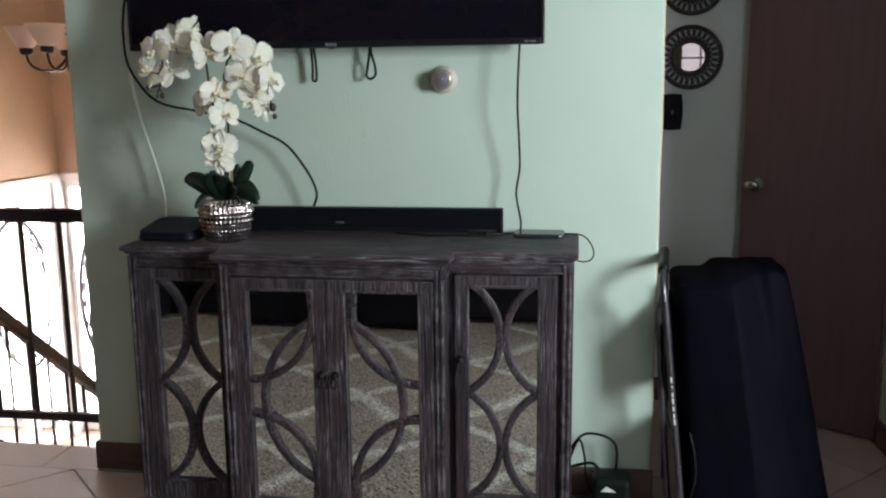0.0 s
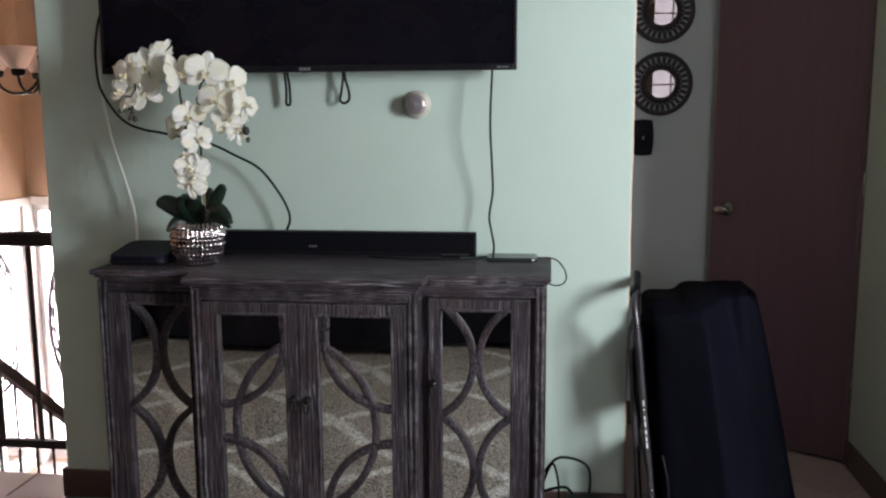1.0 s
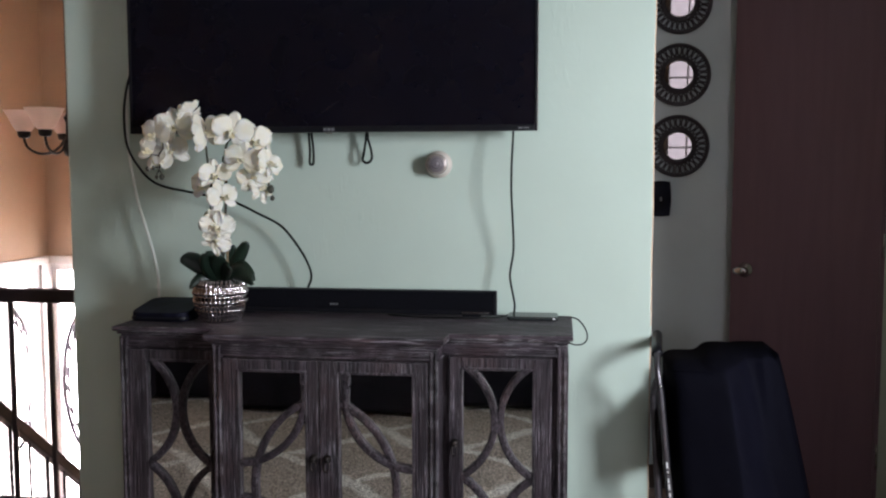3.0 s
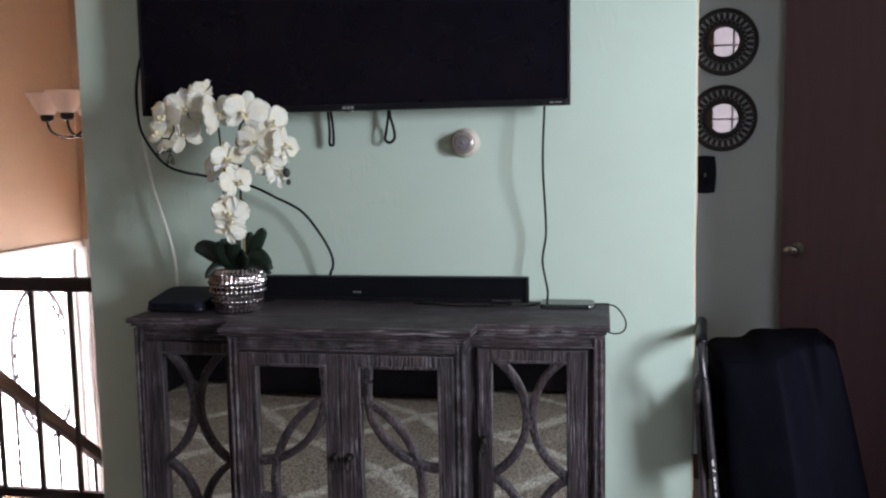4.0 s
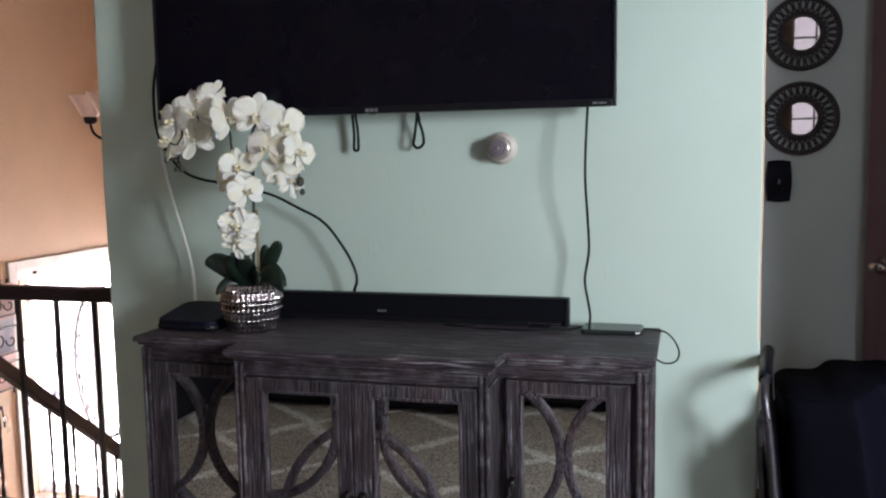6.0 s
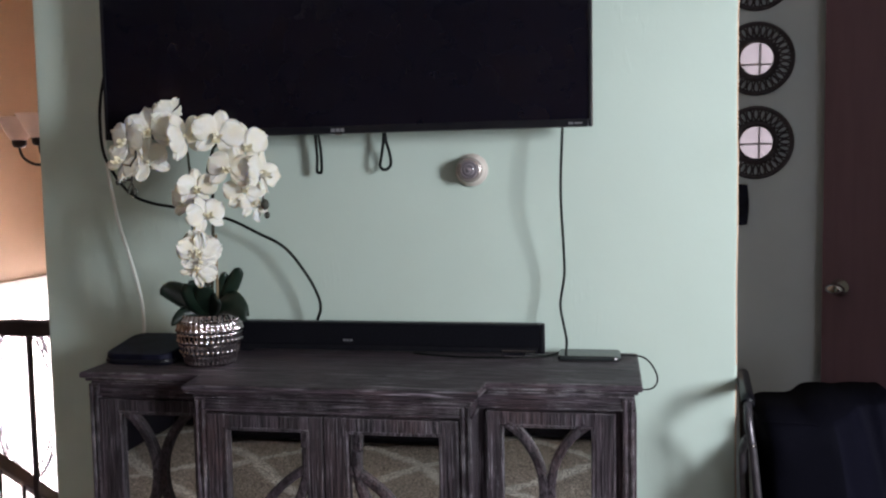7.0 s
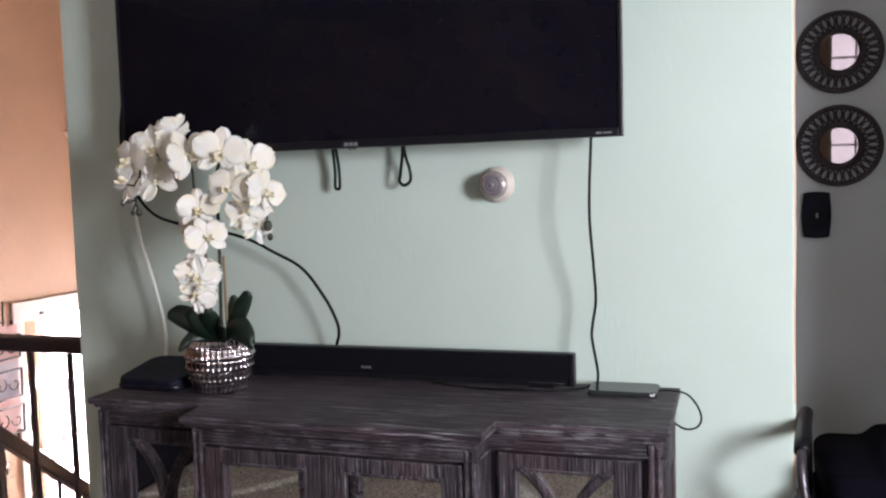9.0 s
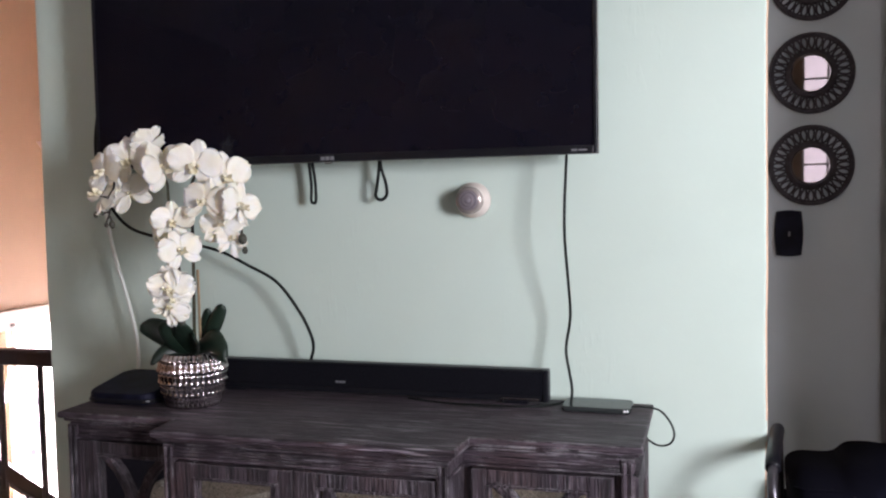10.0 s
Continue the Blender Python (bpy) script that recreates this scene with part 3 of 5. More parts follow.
def cabinet_door(x0, x1, g0, g1, y, kind):
    """A framed mirror door whose lattice of bent bars follows its kind: centre_left, centre_right or wing."""
    z0, z1, gz0, gz1 = 0.092, 0.836, 0.150, 0.804
    door = part("door", cuboid(g0 - 0.006, g1 + 0.006, y + 0.0165, y + 0.0175, gz0 - 0.006, gz1 + 0.006), WOODV, CAB, "mirrored door with curved wooden lattice")
    for a, b in ((x0, g0), (g1, x1)):
        bm = cuboid(a, b, y, y + 0.019, z0, z1, bevel=0.003)
        part("stile", bm, WOODV, door)
    part("rail", cuboid(g0, g1, y + 0.001, y + 0.019, z0 + 0.001, gz0, bevel=0.002), WOODV, door)
    part("rail", cuboid(g0, g1, y + 0.001, y + 0.019, gz1, z1 - 0.001, bevel=0.002), WOODV, door)
    # inner bead round the glass
    for a, b, c, d in ((g0 - 0.001, g0 + 0.006, gz0, gz1), (g1 - 0.006, g1 + 0.001, gz0, gz1), (g0 + 0.006, g1 - 0.006, gz0 - 0.001, gz0 + 0.006), (g0 + 0.006, g1 - 0.006, gz1 - 0.006, gz1 + 0.001)):
        part("glass_bead", cuboid(a, b, y - 0.002, y + 0.012, c, d, bevel=0.002), WOODV, door)
    part("mirror_panel", cuboid(g0 + 0.001, g1 - 0.001, y + 0.0125, y + 0.016, gz0 + 0.001, gz1 - 0.001), MIRROR, door, "clear mirror panel")
    clip = (g0 - 0.002, g1 + 0.002, gz0 - 0.002, gz1 + 0.002)
    ya, yb, w = y - 0.001, y + 0.0122, 0.021
    mz = 0.4815
    if kind == "wing":
        half = (gz1 + 0.012 - mz) / 2
        sag = (g1 - g0) / 2 - 0.008
        r = (half * half + sag * sag) / (2 * sag)
        for cz in (mz + half, mz - half):
            part("lattice_bar", arc_bar(bmesh.new(), g0 + sag - r, cz, r, ya, yb, w, clip, -90, 90), WOODBAR, door)
            part("lattice_bar", arc_bar(bmesh.new(), g1 - sag + r, cz, r, ya + 0.0012, yb, w, clip, 90, 270), WOODBAR, door)
    else:
        s = 1 if kind == "centre_left" else -1
        inner, outer = (g1, g0) if s > 0 else (g0, g1)
        sag, half = (0.159 if s > 0 else 0.167), 0.2485
        r = (half * half + sag * sag) / (2 * sag)
        big = inner + s * (r - sag)
        part("lattice_bar", arc_bar(bmesh.new(), big, mz - 0.014, r, ya + 0.0012, yb, w, clip, 90 if s > 0 else -90, 270 if s > 0 else 90), WOODBAR, door)
        for cz, a0, a1 in ((0.731, -90, 8), (0.225, -8, 90)):
            if s < 0:
                a0, a1 = 180 - a1, 180 - a0
            bm = arc_bar(bmesh.new(), outer - s * 0.004, cz, 0.202, ya, yb, w, clip, a0, a1)
            part("lattice_bar", bm, WOODBAR, door)
            xa = outer + s * 0.196
            za, zb = (0.7625, gz1) if cz > mz else (gz0, 0.2015)
            part("lattice_bar", cuboid(xa - w / 2, xa + w / 2, ya + 0.0004, yb, za, zb, bevel=0.002), WOODBAR, door)
    return door


def door_pull(x, y, z, door):
    """A small ring pull on a round back plate."""
    bm = lathe(bmesh.new(), [(0.011, 0.0), (0.011, 0.003), (0.006, 0.006), (0.005, 0.012), (0.009, 0.017), (0.007, 0.022), (0.001, 0.024)], (x, y, z), 14, "y")
    pull = part("door_pull", bm, BRONZE, door, "dark bronze drop pull", smooth=True)
    ring = [(x + 0.007 * math.sin(q), y - 0.016 - 0.003 * math.cos(q), z - 0.018 - 0.016 * math.cos(q)) for q in (2 * math.pi * k / 18 for k in range(18))]
    part("pull_ring", tube(bmesh.new(), ring, 0.0028, 6, closed=True), BRONZE, pull, smooth=True)


d = cabinet_door(CC - 0.640, CC - 0.345, CC - 0.583, CC - 0.375, 2.418, "wing")
door_pull(CC - 0.362, 2.418, 0.53, d)
d = cabinet_door(CC + 0.345, CC + 0.640, CC + 0.379, CC + 0.591, 2.418, "wing")
door_pull(CC + 0.362, 2.418, 0.585, d)
d = cabinet_door(CC - 0.298, CC - 0.0145, CC - 0.253, CC - 0.048, 2.315, "centre_left")
door_pull(CC - 0.028, 2.315, 0.555, d)
d = cabinet_door(CC - 0.0125, CC + 0.298, CC + 0.040, CC + 0.260, 2.315, "centre_right")
door_pull(CC + 0.012, 2.315, 0.555, d)


# ---- the television ----
def television():
    x0, x1, z0, z1, y = -0.793, 0.522, 1.493, 2.255, 2.655
    tv = thing("television", (-0.14, 2.72, z0), "large black flat-screen television on the wall, switched off", "television")
    part("screen", cuboid(x0 + 0.008, x1 - 0.008, y + 0.001, y + 0.006, z0 + 0.018, z1 - 0.008), BLACKGLOSS, tv, "glossy dark screen")
    bm = bmesh.new()
    box(bm, x0, x0 + 0.009, y - 0.002, y + 0.03, z0, z1, bevel=0.002)
    box(bm, x1 - 0.009, x1, y - 0.002, y + 0.03, z0, z1, bevel=0.002)
    box(bm, x0 + 0.009, x1 - 0.009, y - 0.002, y + 0.03, z1 - 0.009, z1, bevel=0.002)
    box(bm, x0 + 0.009, x1 - 0.009, y - 0.002, y + 0.03, z0, z0 + 0.019, bevel=0.002)
    part("bezel", bm, BLACKPLASTIC, tv)
    part("edge_strip", cuboid(x1 - 0.0005, x1 + 0.0015, y + 0.002, y + 0.02, z0 + 0.002, z1 - 0.002), STEEL, tv, "thin metal edge strip")
    bm = cuboid(x0 + 0.06, x1 - 0.06, y + 0.03, y + 0.075, z0 + 0.03, z1 - 0.12, bevel=0.012)
    part("back_housing", bm, BLACKPLASTIC, tv)
    part("wall_bracket", cuboid(-0.40, 0.12, y + 0.075, WALL_Y - 0.001, 1.7, 2.1, bevel=0.003), BRONZE, tv, "black wall bracket")
    # maker's mark and model mark as plain shapes
    bm = bmesh.new()
    for a, b in ((-0.148, -0.138), (-0.135, -0.125), (-0.122, -0.113)):
        box(bm, a, b, y - 0.0035, y - 0.002, z0 + 0.004, z0 + 0.013)
    part("maker_mark", bm, GREYMARK, tv)
    part("status_light_bump", cuboid(-0.140, -0.120, y - 0.001, y + 0.008, z0 - 0.005, z0, bevel=0.002), STEEL, tv)
    bm = bmesh.new()
    box(bm, 0.464, 0.476, y - 0.0035, y - 0.002, z0 + 0.006, z0 + 0.011)
    box(bm, 0.479, 0.498, y - 0.0035, y - 0.002, z0 + 0.0065, z0 + 0.0105)
    part("model_mark", bm, GREYMARK, tv)
    return tv


television()


def cable(name, points, radius, mat, label):
    return tagged(part(name, tube(bmesh.new(), smooth_path(points, 10), radius, 8), mat, smooth=True), label, "cable")


def cord_loop(name, pts, label):
    return tagged(part(name, tube(bmesh.new(), smooth_path(pts, 8), 0.0042, 8), CABLEBLACK, smooth=True), label, "pull cord")


cord_loop("pull_cord", [(-0.222, 2.735, 1.56), (-0.222, 2.742, 1.50), (-0.220, 2.748, 1.44), (-0.222, 2.75, 1.40), (-0.216, 2.75, 1.3935), (-0.209, 2.75, 1.40), (-0.209, 2.748, 1.45), (-0.213, 2.742, 1.50), (-0.214, 2.735, 1.56)], "narrow black pull cord hanging from the wall bracket")
cord_loop("pull_cord", [(-0.032, 2.735, 1.56), (-0.030, 2.742, 1.492), (-0.040, 2.748, 1.43), (-0.044, 2.75, 1.408), (-0.031, 2.75, 1.398), (-0.015, 2.75, 1.410), (-0.016, 2.748, 1.44), (-0.026, 2.742, 1.485), (-0.026, 2.735, 1.56)], "wide black pull cord loop under the television")
cable("power_cable", [(0.450, 2.70, 1.60), (0.447, 2.688, 1.49), (0.443, 2.678, 1.38), (0.443, 2.675, 1.30), (0.447, 2.695, 1.20), (0.448, 2.715, 1.12), (0.439, 2.718, 1.06), (0.438, 2.712, 1.03), (0.448, 2.70, 0.981), (0.454, 2.69, 0.950), (0.452, 2.685, 0.918)], 0.0034, CABLEBLACK, "black cable hanging from the television to a flat box")
cable("speaker_cable", [(-0.79, 2.73, 1.76), (-0.821, 2.715, 1.684), (-0.838, 2.712, 1.61), (-0.843, 2.712, 1.543), (-0.834, 2.712, 1.454), (-0.79, 2.712, 1.378), (-0.744, 2.712, 1.336), (-0.687, 2.712, 1.316), (-0.630, 2.712, 1.306), (-0.479, 2.712, 1.274), (-0.388, 2.712, 1.234), (-0.306, 2.712, 1.190), (-0.245, 2.712, 1.114), (-0.216, 2.713, 1.057), (-0.213, 2.719, 1.022), (-0.227, 2.735, 0.994), (-0.236, 2.745, 0.97)], 0.0042, CABLEBLACK, "black cable sweeping from the television to the sound bar")
cable("white_cable", [(-0.83, 2.735, 1.74), (-0.843, 2.732, 1.55), (-0.840, 2.73, 1.446), (-0.826, 2.73, 1.346), (-0.810, 2.73, 1.264), (-0.780, 2.73, 1.164), (-0.760, 2.73, 1.090), (-0.748, 2.73, 1.027), (-0.745, 2.728, 0.961), (-0.735, 2.70, 0.925), (-0.70, 2.655, 0.93)], 0.0050, CABLEWHITE, "white cable hanging on the wall behind the orchid")


# ---- things on the cabinet ----
def sound_bar():
    x0, x1, y0, y1, z0, z1 = -0.52, 0.396, 2.700, 2.736, CAB_TOP + 0.006, 0.990
    sb = thing("sound_bar", ((x0 + x1) / 2, 2.74, CAB_TOP), "long black cloth-fronted sound bar on the cabinet", "sound bar")
    part("housing", cuboid(x0, x1, y0 + 0.006, y1, z0, z1, bevel=0.004), BLACKPLASTIC, sb)
    part("grille", cuboid(x0 + 0.008, x1 - 0.012, y0, y0 + 0.0062, z0 + 0.016, z1 - 0.004, bevel=0.002), BLACKMESH, sb)
    part("end_cap", cuboid(x1 - 0.012, x1 + 0.001, y0 - 0.001, y0 + 0.02, z0 + 0.001, z1 + 0.001, bevel=0.003), BLACKPLASTIC, sb)
    # chrome strip added to give the white glint under the bar's right end
    part("glint_strip", cuboid(0.285, x1 - 0.022, y0 + 0.0005, y0 + 0.0075, z0 + 0.004, z0 + 0.0095, bevel=0.001), CHROME, sb, "slim chrome strip standing in for a glint")
    bm = bmesh.new()
    for a, b in ((-0.145, -0.138), (-0.136, -0.129), (-0.127, -0.119)):
        box(bm, a, b, y0 - 0.0008, y0, 0.939, 0.9445)
    part("maker_mark", bm, GREYMARK, sb)
    for x in (x0 + 0.08, x1 - 0.08):
        part("foot", cuboid(x - 0.03, x + 0.03, y0 + 0.006, y1 - 0.004, CAB_TOP + 0.0003, z0 + 0.001, bevel=0.001), BLACKPLASTIC, sb)
    cable("sound_bar_cable", [(0.05, 2.692, 0.911), (0.15, 2.672, 0.9088), (0.25, 2.668, 0.9088), (0.34, 2.672, 0.9088), (0.40, 2.70, 0.9088), (0.43, 2.74, 0.910)], 0.0024, CABLEBLACK, "thin black cable lying on the cabinet top")


sound_bar()


def rounded_box(bm, x0, x1, y0, y1, z0, z1, r, lift=0.0, steps=5):
    """A flat box with rounded corners in plan, its back raised by lift."""
    pts = []
    for cx, cy, a in ((x1 - r, y1 - r, 0), (x0 + r, y1 - r, 90), (x0 + r, y0 + r, 180), (x1 - r, y0 + r, 270)):
        pts += [(cx + r * math.cos(radians(a + 90 * k / steps)), cy + r * math.sin(radians(a + 90 * k / steps))) for k in range(steps + 1)]
    rise = lambda y: lift * (y - y0) / (y1 - y0)  # noqa: E731
    mid_x, mid_y = (x0 + x1) / 2, (y0 + y1) / 2
    rings = []
    for f, z in ((0.97, z0), (1, z0 + 0.004), (1, z1 - 0.007), (0.985, z1 - 0.002), (0.95, z1)):
        rings.append([bm.verts.new((mid_x + (x - mid_x) * f, mid_y + (y - mid_y) * f, z + (rise(y) if z > z0 + 0.005 else 0))) for x, y in pts])
    for a, b in zip(rings, rings[1:]):
        for k in range(len(pts)):
            bm.faces.new((a[k], a[(k + 1) % len(pts)], b[(k + 1) % len(pts)], b[k]))
    bm.faces.new(rings[0])
    bm.faces.new(rings[-1])
    return bm


def router():
    r = thing("router", (-0.62, 2.56, CAB_TOP), "low black plastic router with rounded corners beside the vase", "router")
    part("case", rounded_box(bmesh.new(), -0.732, -0.546, 2.490, 2.668, CAB_TOP + 0.001, 0.934, 0.036, 0.026), SENSOR, r)
    part("front_band", rounded_box(bmesh.new(), -0.7335, -0.5445, 2.4885, 2.56, CAB_TOP + 0.005, 0.9215, 0.030), BLACKPLASTIC, r, "black front band")


router()


def flat_box():
    b = thing("streaming_box", (0.51, 2.71, CAB_TOP), "slim dark grey flat box on the cabinet's end", "media box")
    part("case", rounded_box(bmesh.new(), 0.432, 0.590, 2.655, 2.752, CAB_TOP + 0.001, 0.9185, 0.012), material("dark_grey_gloss", (0.022, 0.026, 0.026), 0.25, second=(0.018, 0.022, 0.022)), b)
    part("status_light", cuboid(0.574, 0.580, 2.6535, 2.656, 0.911, 0.915), WHITEMARK, b)
    cable("box_cable", [(0.586, 2.71, 0.911), (0.61, 2.715, 0.912), (0.648, 2.72, 0.905), (0.672, 2.72, 0.880), (0.682, 2.72, 0.850), (0.672, 2.72, 0.828), (0.645, 2.73, 0.820), (0.612, 2.782, 0.822)], 0.0023, CABLEBLACK, "thin black cable looping off the cabinet's end")


flat_box()


def orchid():
    ox, oy = -0.453, 2.540
    plant = thing("orchid_plant", (ox, oy, CAB_TOP), "white silk orchid in a beaded silver vase", "plant")
    # vase: high-shouldered barrel, five tiers of upright ribs, each rib ending in a bead
    rows, cols, height, lobes = 75, 288, 0.133, 36
    bm = bmesh.new()
    grid = []
    for i in range(rows + 1):
        f = i / rows
        r = 0.0500 + 0.0290 * math.sin(math.pi * min(1.0, 0.06 + 0.66 * f)) ** 0.9 - 0.005 * max(0.0, f - 0.86) / 0.14
        tier = f * 4.75
        row, up = int(tier), tier % 1.0
        ring = []
        for k in range(cols):
            q = 2 * math.pi * k / cols
            rib = abs(math.cos(q * lobes / 2 + 0.10 * row + 0.15 * math.sin(3 * q + row))) ** 0.8
            bead = rib ** 1.6 * math.exp(-((up - 0.24) / 0.15) ** 2)
            groove = math.exp(-(up / 0.07) ** 2) + math.exp(-((1 - up) / 0.07) ** 2)
            rr = r + 0.0044 * rib + 0.0032 * bead - 0.0012 * groove + 0.0006 * math.sin(q * 7 + row * 2)
            ring.append(bm.verts.new((ox + rr * math.cos(q), oy + rr * math.sin(q), CAB_TOP + 0.0005 + height * f)))
        grid.append(ring)
    grid.append([bm.verts.new((ox + 0.90 * (v.co.x - ox), oy + 0.90 * (v.co.y - oy), v.co.z - 0.014)) for v in grid[-1]])
    for a, b in zip(grid, grid[1:]):
        for k in range(cols):
            bm.faces.new((a[k], a[(k + 1) % cols], b[(k + 1) % cols], b[k]))
    bm.faces.new(grid[0])
    part("vase", bm, VASE, plant, "beaded silver ceramic vase", smooth=True)
    part("moss", lathe(bmesh.new(), [(0.066, 0.0), (0.057, 0.008), (0.03, 0.016), (0.002, 0.018)], (ox, oy, CAB_TOP + 0.113), 20), MOSS, plant, smooth=True)

    def stem(points, r, mat=STEM):
        part("stem", tube(bmesh.new(), smooth_path(points, 8), r, 7, taper=0.6), mat, plant, smooth=True)
    stem([(-0.458, 2.550, 1.015), (-0.440, 2.490, 1.11), (-0.415, 2.450, 1.18), (-0.428, 2.455, 1.268), (-0.450, 2.465, 1.36), (-0.457, 2.470, 1.413), (-0.474, 2.480, 1.460), (-0.557, 2.490, 1.496), (-0.615, 2.470, 1.463)], 0.0044)
    stem([(-0.446, 2.560, 1.015), (-0.438, 2.530, 1.071), (-0.416, 2.500, 1.211), (-0.402, 2.480, 1.359), (-0.405, 2.480, 1.419), (-0.389, 2.490, 1.465), (-0.334, 2.510, 1.437), (-0.275, 2.480, 1.371), (-0.265, 2.465, 1.306)], 0.0046)
    part("support_stake", tube(bmesh.new(), [(-0.432, 2.545, 1.0), (-0.414, 2.515, 1.24)], 0.0035, 6), material("tan_bamboo", (0.28, 0.2, 0.11), 0.6), plant)
    # fine twig with buds at the tip of each spray
    stem([(-0.581, 2.440, 1.456), (-0.577, 2.430, 1.436), (-0.587, 2.425, 1.416), (-0.586, 2.425, 1.382), (-0.596, 2.425, 1.359)], 0.0030, TWIG)
    stem([(-0.587, 2.425, 1.416), (-0.611, 2.425, 1.419)], 0.0022, TWIG)
    stem([(-0.586, 2.425, 1.382), (-0.606, 2.425, 1.379), (-0.622, 2.425, 1.376)], 0.0022, TWIG)
    stem([(-0.586, 2.425, 1.372), (-0.579, 2.425, 1.356)], 0.0022, TWIG)
    stem([(-0.400, 2.455, 1.415), (-0.396, 2.440, 1.398), (-0.384, 2.435, 1.392)], 0.0022, TWIG)
    stem([(-0.41, 2.42, 1.285), (-0.425, 2.41, 1.268), (-0.42, 2.405, 1.255)], 0.0022, TWIG)
    for x, y, z, r in ((-0.579, 2.423, 1.353, 0.0090), (-0.624, 2.425, 1.376, 0.0075), (-0.606, 2.424, 1.380, 0.006), (-0.596, 2.424, 1.352, 0.006), (-0.254, 2.450, 1.316, 0.0120), (-0.250, 2.452, 1.290, 0.008), (-0.418, 2.402, 1.252, 0.007), (-0.378, 2.385, 1.132, 0.008)):
        bm = bmesh.new()
        bmesh.ops.create_uvsphere(bm, u_segments=10, v_segments=7, radius=r)
        bmesh.ops.scale(bm, verts=bm.verts, vec=(0.85, 0.85, 1.1))
        bmesh.ops.translate(bm, verts=bm.verts, vec=(x, y, z))
        part("bud", bm, BUD, plant, smooth=True)

    rng = random.Random(11)

    def petal(bm, m, length, width, curl, ruffle, seed):
        """One petal: a cupped, wavy sheet in its own plane, growing along z and facing -y, broadest past the middle."""
        n, k = 13, 11
        g = []
        for i in range(n):
            f = i / (n - 1)
            f = 1 - (1 - f) ** 1.5
            w = width * max(0.09, 1 - ((f - 0.56) / 0.46) ** 2) ** 0.5
            row = []
            for j in range(k):
                s = 2 * j / (k - 1) - 1
                y = curl * f * f - 0.12 * width * (1 - s * s) * f + ruffle * math.sin(4.4 * s + seed + 4 * f) * f * abs(s) + 0.5 * ruffle * math.sin(9 * f + 8 * s + 2 * seed) * (f ** 2 + s * s) * 0.6
                z = f * length * (1 - 0.03 * s * s + 0.05 * math.sin(7 * s + seed) * f * min(1.0, ruffle / 0.006))
                row.append(bm.verts.new(m @ Vector((s * w / 2, y, z))))
            g.append(row)
        for i in range(n - 1):
            for j in range(k - 1):
                bm.faces.new((g[i][j], g[i][j + 1], g[i + 1][j + 1], g[i + 1][j]))

    def flower(x, y, z, size, yaw, pitch, roll, wave):
        m = pose(x, y, z, pitch, 0, yaw) @ pose(0, 0, 0, 0, roll, 0)
        bm = bmesh.new()
        for turn, lng, wid, back in ((0, 1.0, 0.66, 0.005), (132, 0.96, 0.58, 0.005), (228, 0.96, 0.58, 0.005), (70, 1.06, 1.16, 0.0), (290, 1.06, 1.16, 0.0)):
            pm = m @ pose(0, back, 0, 0, turn + rng.uniform(-7, 7), 0) @ pose(0, 0, 0.002, rng.uniform(-14, 12), 0, 0)
            petal(bm, pm, size * 0.5 * lng, size * 0.5 * wid, rng.uniform(-0.006, 0.012), 0.0015 + wave * rng.uniform(0.6, 1.2), rng.uniform(0, 6))
        ob = part("flower", bm, PETAL, plant, smooth=True)
        thick = ob.modifiers.new("thickness", "SOLIDIFY")
        thick.thickness = 0.0006
        bm = bmesh.new()
        petal(bm, m @ pose(0, -0.004, -0.002, 42, 180, 0), size * 0.25, size * 0.17, -0.014, 0.004, 1.0)
        for s in (-1, 1):
            petal(bm, m @ pose(s * 0.004, -0.004, 0, 48, 180 - s * 70, 0), size * 0.16, size * 0.12, -0.010, 0.003, 2.0)
        lathe(bm, [(0.001, 0.0), (0.0045, 0.002), (0.005, 0.008), (0.002, 0.013)], m @ Vector((0, -0.002, 0.003)), 8, "y")
        part("lip", bm, LIP, ob, "cream yellow centre", smooth=True)

    for row in ((-0.600, 2.430, 1.476, 0.112, -12, 4, 12, 0.004), (-0.616, 2.436, 1.425, 0.104, -16, -22, 40, 0.005), (-0.550, 2.455, 1.500, 0.120, 8, 4, -8, 0.005),
                (-0.512, 2.480, 1.540, 0.090, 70, 38, 24, 0.006), (-0.449, 2.445, 1.482, 0.120, 62, -6, -22, 0.002), (-0.578, 2.495, 1.424, 0.108, 190, 6, 30, 0.002),
                (-0.370, 2.450, 1.484, 0.120, 22, 8, 10, 0.002), (-0.322, 2.500, 1.458, 0.118, 46, -2, -10, 0.002), (-0.330, 2.420, 1.401, 0.110, 6, -10, 6, 0.003),
                (-0.262, 2.455, 1.390, 0.108, 74, -8, 16, 0.005), (-0.305, 2.450, 1.345, 0.098, 26, -34, 0, 0.006), (-0.284, 2.452, 1.312, 0.072, 62, -40, 20, 0.007),
                (-0.417, 2.423, 1.356, 0.092, 34, 2, 4, 0.003), (-0.468, 2.470, 1.320, 0.098, -22, -8, 12, 0.003), (-0.382, 2.400, 1.292, 0.098, 46, -12, -20, 0.004),
                (-0.386, 2.362, 1.206, 0.098, 24, -2, 6, 0.015), (-0.396, 2.370, 1.214, 0.088, 14, -10, 46, 0.015), (-0.392, 2.366, 1.166, 0.080, 24, -22, 36, 0.015), (-0.388, 2.372, 1.182, 0.078, 34, -14, 80, 0.015)):
        flower(*row)

